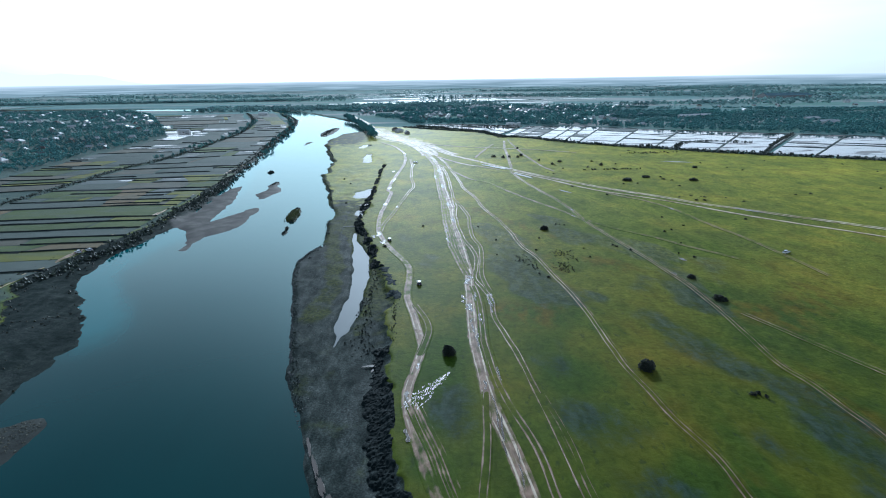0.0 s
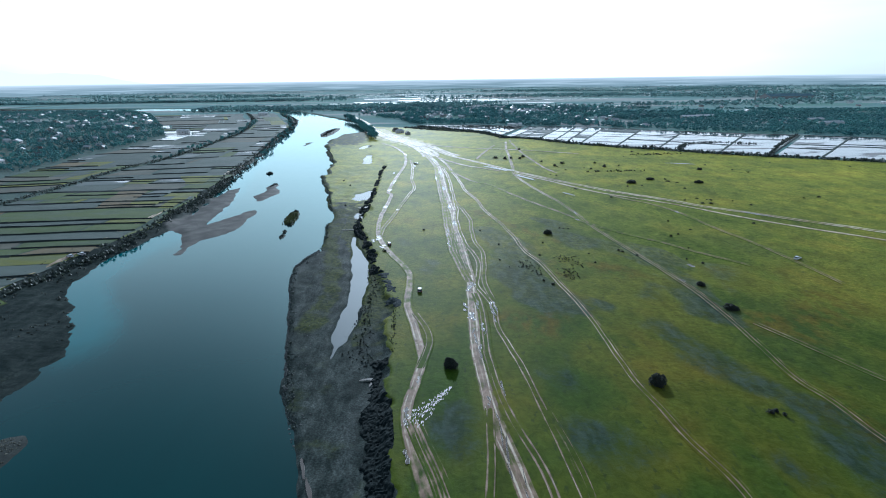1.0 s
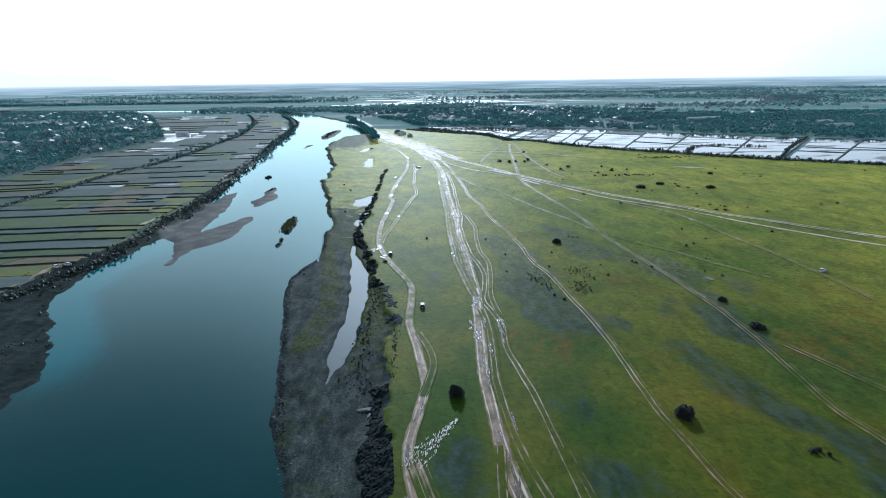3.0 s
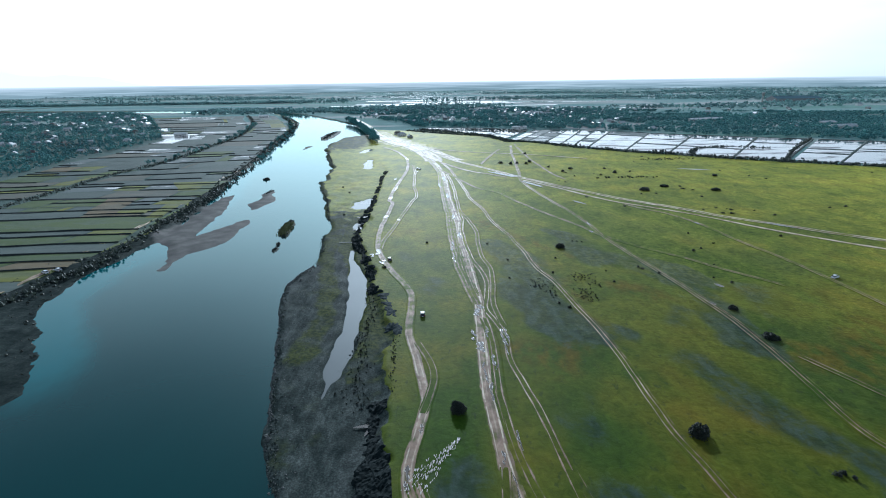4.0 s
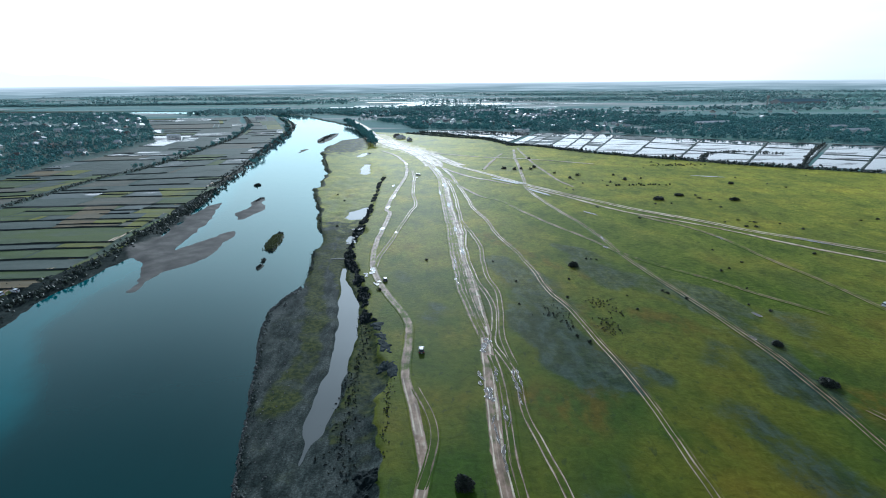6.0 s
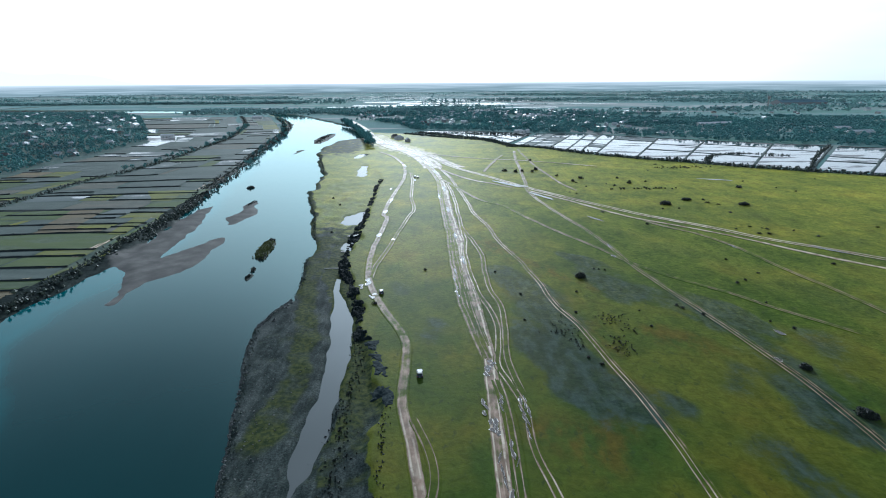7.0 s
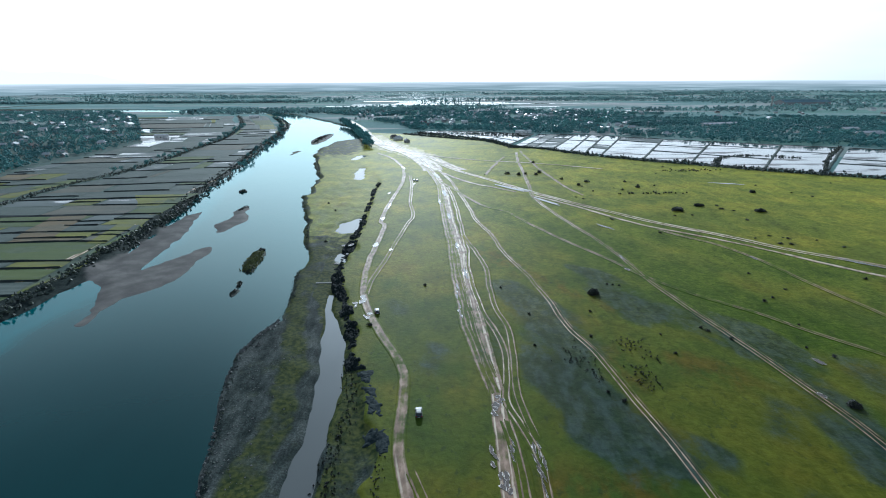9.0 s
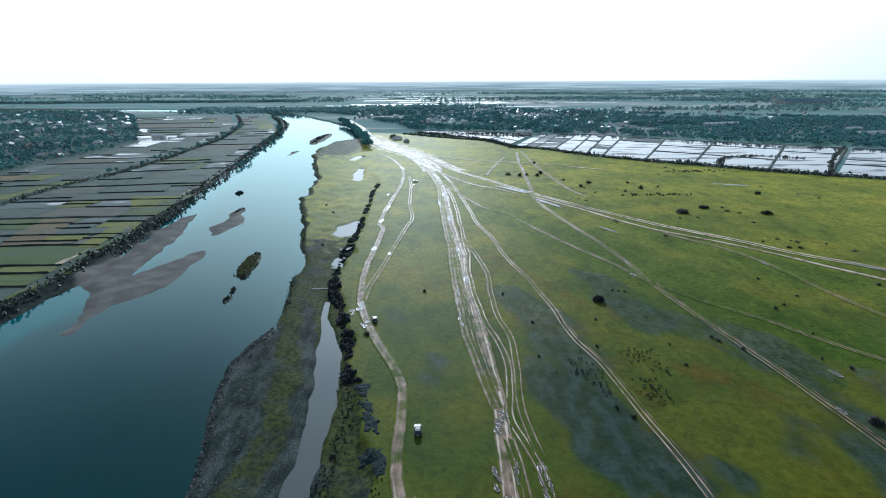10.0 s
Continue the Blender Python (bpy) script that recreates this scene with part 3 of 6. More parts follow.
def land(x, y):
    """Height and cover of the ground at arrays x, y."""
    wob = 1.2 * fbm(x, y, 14, 3, 3) * (1 + y / 500)
    dr = x - right_bank(y) + wob
    dl = left_bank(y) - x + 1.5 * fbm(x, y, 18, 8, 3) * (1 + y / 700)
    river = np.minimum(-dr, -dl)
    plain = x - plain_edge(y) + 1.5 * fbm(x, y, 8, 5, 4) * (1 - 0.5 * sm(y, 300, 420))
    fade = 1 - sm(y, 420, 640)
    z = 0.04 * fbm(x, y, 31, 11, 2)
    right = x > right_bank(y) - 40
    shelf = -1.35 + 0.25 * fbm(x, y, 7, 21, 3) + 0.5 * sm(y, 300, 380)
    z = np.where(right & (dr > -8), z + (shelf - z) * (1 - sm(plain, -3.0, 0.6)) * fade, z)
    edge_w = np.where(right, 3.0, 7.0)
    bed = -3.4
    z = np.where(river > -edge_w, bed + (np.minimum(z, 0) - bed) * sm(-river, -3.5, edge_w), z)
    far_left = (dl > 0) & ~right
    slope_w = 10 + 16 * (1 - sm(y, 210, 300))
    z = np.where(far_left, np.minimum(z, -1.9 + 2.2 * sm(dl, 0, slope_w)) + 0.25 * fbm(x, y, 5, 31, 3) * (1 - sm(dl, slope_w, slope_w + 6)), z)
    ch = np.minimum(x - channel_l(y), channel_r(y) - x) + 0.8 * fbm(x, y, 11, 41, 3)
    ch = np.where((y > 138) & (y < 284), ch - 2.6 * sm(-y, -178, -150), -9)
    z = np.where(right, z - 1.1 * sm(ch, -1.6, 1.0), z)
    dry_run = np.minimum(x - (plain_edge(y) - 9), plain_edge(y) - 4 - x)
    z = np.where(right & (y < 160), z - 0.5 * sm(dry_run, -2, 2) * (1 - sm(y, 145, 160)), z)
    pool = np.full(x.shape, -99.0)
    for line in POOLS:
        pool = np.maximum(pool, blobs(line, x, y))
    pool = pool + 1.2 * fbm(x, y, 5, 51, 3)
    z = np.where(right, z - 0.8 * sm(pool, -1.5, 0.8), z)
    sand = np.zeros(x.shape)
    for line in BARS + FAR_BARS + NEAR_BAR:
        d = blobs(line, x, y) + 1.6 * fbm(x, y, 9, 61, 3)
        z = np.maximum(z, np.where(d > -4, WATER + 0.06 + 0.14 * np.clip(d, -4, 4), -9))
        sand = np.maximum(sand, sm(d, -2.0, -0.5))
    near = blobs(NEAR_BAR[0], x, y) > -4
    farb = y > 600
    for line in ISLE:
        d = blobs(line, x, y) + 0.6 * fbm(x, y, 3, 71, 2)
        z = np.maximum(z, np.where(d > -3, WATER + 0.35 * np.clip(d, -3, 3), -9))
    # cover
    mud_right = (1 - sm(plain, -2.5, 1.0)) * (1 - sm(y, 290, 420) * 0.92) * sm(dr, -6, -3)
    mud_right = np.maximum(mud_right, sm(-dr, -6, -1.5) * right)
    mud_right = np.maximum(mud_right, 0.66 * sm(y, 600, 720) * sm(-x, 70, 115) * right * sm(y, 960, 880))
    mud_left = (1 - sm(dl, slope_w - 2, slope_w + 8)) * ~right
    mud = np.clip(np.where(right, mud_right, mud_left), 0, 1)
    band = 1 - sm(np.abs(x - (channel_l(y) - 8.5 - 3 * sm(y, 230, 270)) + 1.5 * fbm(x, y, 12, 77, 2)), 2.5, 5.5)
    weed = np.where(right, np.clip(np.maximum(band * sm(y, 150, 185), 0.9 * sm(y, 270, 320)), 0.0, 1), -0.2)
    weed = np.where(right & (plain > -11) & (plain < 0) & (y > 160), np.maximum(weed, 0.6 + 0.7 * sm(y, 170, 195)), weed)
    sand = np.where(near, 0.25 * sand, np.where(farb, 0.2 * sand, sand))
    damp = np.zeros(x.shape)
    for n, line in enumerate(DAMP):
        damp = np.maximum(damp, (1.0 if n < 3 else 0.52) * sm(blobs(line, x, y) + 6 * fbm(x + 0.5 * y, 0.45 * y, 14, 81, 4), -10, 6))
    dry = np.zeros(x.shape)
    for line in DRY:
        dry = np.maximum(dry, 0.95 * sm(blobs(line, x, y) + 3 * fbm(x, y, 14, 91, 3), -5, 6))
    lush = np.zeros(x.shape)
    for line in LUSH:
        lush = np.maximum(lush, 0.95 * sm(blobs(line, x, y) + 5 * fbm(x, y, 20, 95, 3), -8, 8))
    ground_right = np.interp(x, [-200, 0, 60, 87, 120, 163, 208, 250, 286, 361, 450, 1200], [1000, 900, 835, 750, 731, 670, 627, 596, 565, 520, 470, 60])
    farm = np.where(right, sm(y - ground_right, -8, 8), sm(dl, slope_w + 2, slope_w + 10))
    soil = farm * ~right * (1 - sm(y, 800, 1250))
    bare = sm(blobs([(-110, 900, 16), (-85, 815, 17), (-58, 745, 19), (-30, 690, 15), (-14, 640, 10)], x, y), -14, 8)
    return z, dict(mud=mud, weed=weed, sand=sand, damp=np.clip(damp, 0, 1), dry=dry, lush=lush, farm=farm, soil=soil, bare=bare * right)


def height(x, y):
    return float(land(np.array([float(x)]), np.array([float(y)]))[0][0])


def heights(p):
    return land(np.asarray(p, float)[:, 0], np.asarray(p, float)[:, 1])[0]


# ---- ground ----
def build_ground():
    ys = list(np.arange(-200, 60, 10.0))
    y = 60.0
    while y < 4900:
        ys.append(y)
        y += max(0.55, 0.0062 * y)
    ys.append(4950.0)
    s = np.linspace(-1, 1, 680)
    u = 0.33 * s + 0.67 * s ** 3
    ys = np.array(ys)
    X = u[None, :] * (260 + 1.0 * np.clip(ys, 0, None))[:, None] + 8
    Y = np.repeat(ys[:, None], len(u), 1)
    x, y = X.ravel(), Y.ravel()
    z, cover = land(x, y)
    n, m = len(ys), len(u)
    i = np.arange(n * m).reshape(n, m)
    f = np.stack([i[:-1, :-1], i[:-1, 1:], i[1:, 1:], i[1:, :-1]], -1).reshape(-1, 4)
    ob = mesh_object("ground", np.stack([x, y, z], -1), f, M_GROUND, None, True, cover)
    return tagged(ob, "flat river plain of olive grass, bare mud and far farmland", "ground", kind="structure")


build_ground()


def sheet(name, line_l, line_r, ys, z, mat, label, cols=5):
    """A level sheet of water between two banks; shoal runs from 1 on the far bank to 0 in the stream."""
    verts, faces, shoal = [], [], []
    for y in ys:
        a, b = float(line_l(y)), float(line_r(y))
        for t in np.linspace(0, 1, cols):
            x = a + (b - a) * t
            verts.append((x, y, z))
            shoal.append(float(1 - sm(x - a, 16, 46)) * float(sm(y, 120, 190)))
    for i in range(len(ys) - 1):
        for j in range(cols - 1):
            k = i * cols + j
            faces.append((k, k + 1, k + cols + 1, k + cols))
    return tagged(mesh_object(name, verts, faces, mat, None, False, {"shoal": shoal}), label, "water", kind="structure")


river_ys = list(np.arange(-200, 1600, 10.0)) + [1640, 1760]
sheet("water_river", lambda y: left_bank(y) - 14, lambda y: right_bank(y) + 9, river_ys, WATER, M_RIVER, "slow broad teal river mirroring the pale sky", 24)
sheet("water_channel", lambda y: channel_l(y) - 3, lambda y: channel_r(y) + 3, list(np.arange(150, 284, 4.0)), -1.95, M_POND, "shallow grey side channel mirroring the sky")


def pool(line, z, mat, label, name="water_pool", margin=3.0):
    xs = [p[0] for p in line]
    ys = [p[1] for p in line]
    r = max(p[2] for p in line) + margin
    x0, x1, y0, y1 = min(xs) - r, max(xs) + r, min(ys) - r, max(ys) + r
    return tagged(mesh_object(name, [(x0, y0, z), (x1, y0, z), (x1, y1, z), (x0, y1, z)], [(0, 1, 2, 3)], mat), label, "pool", kind="structure")


for line, level in zip(POOLS, (-1.32, -1.38, -0.62, -0.40)):
    pool(line, level, M_POND, "shallow pale pool lying in the grassy shore")


# ---- dirt tracks ----
def track(pts, width, ruts, step=1.5, soft=0.28, base=0.0, label="rutted pale dirt track worn through the grass", wander=0.5):
    """A worn track: stations (x, y), full width, and ruts as (offset, half width, strength)."""
    first = pts[0]
    if first[1] < 90:
        back = np.array(first, float) - np.array(pts[1], float)
        back /= np.linalg.norm(back)
        pts = [tuple(np.array(first) + back * q) for q in (110, 92, 74, 56, 40, 24, 12)] + list(pts)
    line = spline(pts, step)
    d = np.gradient(line, axis=0)
    d /= np.linalg.norm(d, axis=1)[:, None]
    side = np.stack([d[:, 1], -d[:, 0]], 1)
    s = np.concatenate([[0], np.cumsum(np.linalg.norm(np.diff(line, axis=0), axis=1))])
    cols = max(9, int(width / 0.22))
    off = np.linspace(-width / 2, width / 2, cols)
    shift = wander * (vn(s, s * 0 + first[0], 23, 5) + 0.5 * vn(s, s * 0 + first[1], 9, 6))
    P = line[:, None, :] + side[:, None, :] * (off[None, :, None] + shift[:, None, None])
    x, y = P[..., 0].ravel(), P[..., 1].ravel()
    z, cover = land(x, y)
    o = np.repeat(off[None], len(line), 0)
    along = np.repeat(s[:, None], cols, 1)
    bare = base * (1 - sm(np.abs(o), width * 0.28, width * 0.48))
    for at, half, strength in ruts:
        c = at + 0.22 * vn(along, along * 0 + at * 7, 12, 9)
        half = half * (1 + 0.7 * vn(along, along * 0 + at * 5, 6, 19)) + 0.0011 * np.clip(P[..., 1] - 170, 0, 420)
        bare = np.maximum(bare, strength * (1 - sm(np.abs(o - c), half, half + soft)))
    bare = bare * (0.92 + 0.24 * vn(along, along * 0 + first[0], 26, 29) + 0.10 * vn(along, along * 0 + first[1], 7, 39))
    ends = sm(along, 0, 4) * sm(s[-1] - along, 0, 4)
    bare = (bare * (1 - sm(np.abs(o), width * 0.40, width * 0.5)) * ends).ravel()
    lift = (1 - sm(np.abs(o), width * 0.40, width * 0.5)) * ends
    z = z - 0.04 + (0.09 + 0.00035 * y) * lift.ravel() - 0.03 * bare
    n, m = len(line), cols
    i = np.arange(n * m).reshape(n, m)
    f = np.stack([i[:-1, :-1], i[:-1, 1:], i[1:, 1:], i[1:, :-1]], -1).reshape(-1, 4)
    cover["bare"] = bare
    return tagged(mesh_object("dirt_track", np.stack([x, y, z], -1), f, M_TRACK, None, True, {k: cover[k] for k in ("damp", "dry", "lush", "bare")}),
                  label, "track", kind="structure")


PAIR = [(-0.8, 0.04, 0.76), (0.8, 0.04, 0.76)]
WIDE = [(-1.4, 0.14, 0.88), (-0.3, 0.10, 0.70), (0.9, 0.18, 0.95), (1.8, 0.08, 0.6)]
# riverside track and its branch
track([(3.5, 78), (0.3, 88.8), (-3.4, 100.4), (-6.5, 113.2), (-7.8, 124), (-6.3, 138), (-5.1, 151), (-7.6, 167), (-11.1, 186), (-11.5, 206), (-12.3, 219), (-15, 229), (-21.6, 244), (-27, 258),
       (-31, 272), (-33.7, 291), (-35, 318), (-34.2, 343), (-34.3, 379), (-37.6, 392), (-36.5, 443), (-33.1, 514), (-38, 585), (-44.5, 620), (-56.6, 660), (-75, 700)],
      3.8, [(-0.8, 0.16, 0.70), (0.7, 0.16, 0.66)], base=0.58, label="pale muddy riverside track with wheel ruts")
track([(6.0, 80), (1.5, 96), (-2.5, 108), (-5.2, 117), (-7.2, 124)], 5, PAIR + [(0.0, 0.10, 0.56), (2.0, 0.10, 0.5), (-1.7, 0.06, 0.5)], base=0.3, label="braid of thin wheel ruts in mud")
track([(-6.0, 141), (-3.6, 152), (-2.6, 161), (-4.0, 170), (-9.0, 184)], 3.2, PAIR, base=0.1)
track([(-31, 275), (-29.9, 297), (-26.4, 334), (-20.8, 385), (-19, 400), (-22.8, 443), (-25.2, 502), (-29.6, 548)], 3.2, PAIR, label="pair of faint wheel ruts in grass")
# main muddy road
track([(20, 75), (18.3, 88.4), (16.2, 101.7), (14.4, 114), (13, 128.5), (12, 147), (11.6, 170), (12, 196), (13, 208), (12.6, 216), (11.9, 233), (10.7, 264), (8.5, 303), (6.4, 352), (3.5, 397), (0.7, 480), (-7.2, 553), (-19, 619), (-28, 665)],
      5.4, WIDE, base=0.60, label="broad muddy main track churned by many wheels")
track([(25, 75), (23.2, 88.3), (21.8, 101.6), (18.8, 116), (16.2, 131), (14.8, 147), (14.9, 170), (14.6, 185), (13.3, 202)], 4.2, [(-0.8, 0.08, 0.76), (0.7, 0.08, 0.80)], base=0.22, label="muddy side lane beside the main track")
track([(12.4, 206), (10.4, 221), (8.0, 239), (6.2, 255), (4.4, 284), (2.8, 333), (0.6, 384), (-2.2, 440), (-4.3, 502), (-12, 560), (-22, 612)], 4.2, [(-0.9, 0.10, 0.66), (0.5, 0.08, 0.60)], base=0.36, label="churned pale lane along the main track")
# right-hand lanes off the junction
track([(31, 76), (29.2, 88.2), (27.5, 105), (26, 125), (22.1, 154), (19.4, 170), (19.4, 184), (17, 196), (15, 206), (16.4, 218), (17.4, 233), (15.9, 247), (12.6, 264), (10.5, 297), (10.3, 342), (9, 384), (7.3, 442), (3, 495)],
      3.2, [(-0.75, 0.07, 0.85), (0.75, 0.07, 0.85)], base=0.1, label="double wheel track curving through the grass")
track([(20.0, 190), (19.2, 199), (18.6, 215), (19.8, 230), (20.3, 246), (17.8, 264), (17.5, 285), (17.3, 310), (13.2, 337), (9.5, 364)], 3.2, PAIR, label="faint curved pair of wheel ruts")
track([(31, 78), (30.5, 88), (30.1, 93.7), (29.7, 100.4), (29.2, 107), (28.2, 116), (26.8, 127)], 2.6, [(-0.6, 0.03, 0.72), (0.6, 0.03, 0.66)], label="faint extra pair of wheel ruts")
track([(12.8, 214), (11.2, 232), (8.8, 258), (6.6, 290), (4.8, 330), (2.6, 384), (-0.4, 450), (-5, 515)], 3.4, [(-0.9, 0.05, 0.58), (0.2, 0.06, 0.62), (1.0, 0.05, 0.55)], base=0.26, label="braid of ruts between the muddy lanes")
track([(8, 74), (9, 88.6), (10.5, 102), (12.1, 118), (13, 128)], 3.0, PAIR, label="pair of pale wheel ruts in green grass")
# long diagonal tracks over the meadow
track([(61.5, 74), (60.5, 87.5), (59.8, 99), (56.8, 111.6), (55.1, 124.6), (52.6, 139), (52.3, 160.5), (51.3, 178), (48.5, 204), (44.9, 230), (40.3, 250), (37.3, 283), (29, 325), (24.5, 361), (20.2, 384), (13.3, 451), (6.8, 513), (-2.3, 568), (-12, 620)],
      3.6, [(-0.8, 0.06, 0.80), (0.5, 0.06, 0.76), (1.3, 0.03, 0.5)], base=0.12, label="straight pale double track over the meadow")
track([(97, 80), (100, 104), (99.3, 115), (98.6, 126), (96, 138), (97.3, 159), (97.4, 181), (96.5, 200), (92.3, 232), (88.1, 259), (84.8, 284), (82.9, 302), (80.3, 341), (73, 377), (66.5, 424), (63.2, 458), (66.2, 489), (69.6, 524), (75.9, 616), (84.9, 701)],
      3.8, [(-0.9, 0.06, 0.72), (0.4, 0.06, 0.72), (1.3, 0.04, 0.48)], base=0.15, label="straight pale double track over the meadow")
track([(103, 172), (112, 152), (119, 136), (125, 120)], 3.4, PAIR, label="faint pair of wheel ruts in yellowed grass")
# road to the right and its lanes
track([(-20, 668), (8.2, 583), (31.2, 538), (50.5, 500), (67, 468), (81.7, 443.6), (97.5, 419), (118, 388), (148, 354), (164, 333), (180, 318), (215, 284), (280, 225)],
      6.0, [(-1.6, 0.4, 0.95), (1.4, 0.4, 0.95)], base=0.3, step=2.5, soft=0.7, label="pale dirt road crossing the meadow")
track([(62, 462), (79.8, 435), (94.6, 409), (113.4, 376), (140, 349), (159, 325), (180, 297), (225, 250)], 3.6, [(-0.3, 0.5, 0.9), (1.0, 0.3, 0.6)], step=2.5, soft=0.6, label="narrow pale lane beside the dirt road")
track([(116, 373), (121.8, 359.6), (135.4, 340), (142.5, 319), (147, 288), (152, 262), (155, 235), (158, 200)], 3.4, [(-0.7, 0.12, 0.7), (0.7, 0.12, 0.7)], label="narrow pale track forking from the road")
track([(-3, 517), (2.2, 501), (23.7, 433), (39.4, 410), (51, 377), (60.7, 351), (74.3, 320), (82.8, 296), (96, 275), (108, 261), (118, 246), (135, 222)], 3.2, [(-0.6, 0.14, 0.55), (0.6, 0.14, 0.55)], label="faint yellowed track through the grass")
track([(-8, 576), (-4.8, 568), (20.4, 513), (40.6, 489), (55, 470)], 4.0, [(0, 0.7, 0.8)], step=3, soft=0.8, label="pale lane beside the dirt road")
track([(-24, 680), (-11.5, 672), (38.3, 636), (89.8, 615), (150, 575)], 5.0, [(0, 0.8, 0.72)], step=4, soft=0.9, label="pale straight path over the meadow")
track([(92, 715), (91, 701), (89.4, 598), (94.2, 499), (100.7, 457)], 3.6, [(0, 0.5, 0.62)], step=4, soft=0.9, label="faint path through the grass")
track([(36, 545), (38, 552), (53.6, 617), (67.6, 665)], 4.0, [(0, 0.6, 0.6)], step=4, soft=0.9, label="faint path through the grass")
# earth tracks that widen into the bare ground by the river bend
track([(-200, 1230), (-187, 1186), (-148, 1050), (-104, 865), (-65, 750), (-37, 692), (-16, 619), (-8, 570)], 22, [(-6, 2.2, 0.9), (0, 2.5, 0.95), (6.5, 2.2, 0.9)], base=0.62, step=4, soft=2.5, label="wide bare pale earth road by the river")
track([(-80, 827), (-46, 733), (-24.5, 691), (3.2, 611), (18.3, 573)], 12, [(-2.5, 1.5, 0.9), (2.5, 1.5, 0.9)], base=0.5, step=4, soft=1.5, label="wide bare pale earth road")
track([(-178, 180), (-177, 224), (-176, 247), (-177, 265), (-177.5, 282), (-176, 320), (-180, 380), (-187, 450), (-197, 540)], 4.0, [(-0.9, 0.4, 0.8), (0.9, 0.4, 0.8)], base=0.3, label="earth track along the field edge")


# Pale colour painted for the glint of wet puddle edges and thin water strips.
M_RIMGLINT = mat_plain("wet_rim_glint", (0.44, 0.385, 0.34), (0.66, 0.60, 0.54), 0.35, 0.5, 1.5)


def puddle(rng, x, y, length, width, turn, name="puddle", label="small pale puddle lying in a wheel rut", edge=1.0):
    n = 44
    a = np.linspace(0, 2 * math.pi, n, endpoint=False)
    r = 1 + sum(0.42 / h ** 0.8 * rng.uniform(-1, 1) * np.sin(h * a + rng.uniform(0, 6.28)) for h in range(2, 10))
    r = np.clip(r, 0.22, 2.0)
    px, py = np.cos(a) * r * width / 2, np.sin(a) * r * length / 2
    c, s = math.cos(turn), math.sin(turn)
    X, Y = x + px * c - py * s, y + px * s + py * c
    z = float(np.max(land(X, Y)[0])) + 0.10 + 0.00045 * y
    verts = [(x, y, z)] + [(float(p), float(q), z) for p, q in zip(X, Y)]
    faces = [(0, 1 + i, 1 + (i + 1) % n) for i in range(n)]
    ob = tagged(mesh_object(name, verts, faces, M_PUDDLE), label, "puddle", "puddles on the tracks", "structure")
    rim = (0.13 + 0.0005 * y) * edge
    arc = rng.uniform(0, 6.28, 2)
    verts, faces = [], []
    for i in range(n):
        ox, oy = X[i] - x, Y[i] - y
        L = max(0.2, math.hypot(ox, oy))
        w = rim * max(0.03, 0.15 + 0.5 * math.sin(2 * a[i] + arc[0]) + 0.4 * math.sin(5 * a[i] + arc[1]) + rng.uniform(-0.2, 0.4))
        for t, h in ((-0.3, 0.004), (0.3, 0.02), (1.0, -0.02)):
            verts.append((float(X[i] + ox / L * w * t), float(Y[i] + oy / L * w * t), z + h))
    for i in range(n):
        for j in range(2):
            a0, b0 = 3 * i + j, 3 * ((i + 1) % n) + j
            faces.append((a0, b0, b0 + 1, a0 + 1))
    tagged(mesh_object("mud_rim", verts, faces, M_RIMGLINT, ob), "pale mud rim painted for the glint of a wet edge")
    return ob


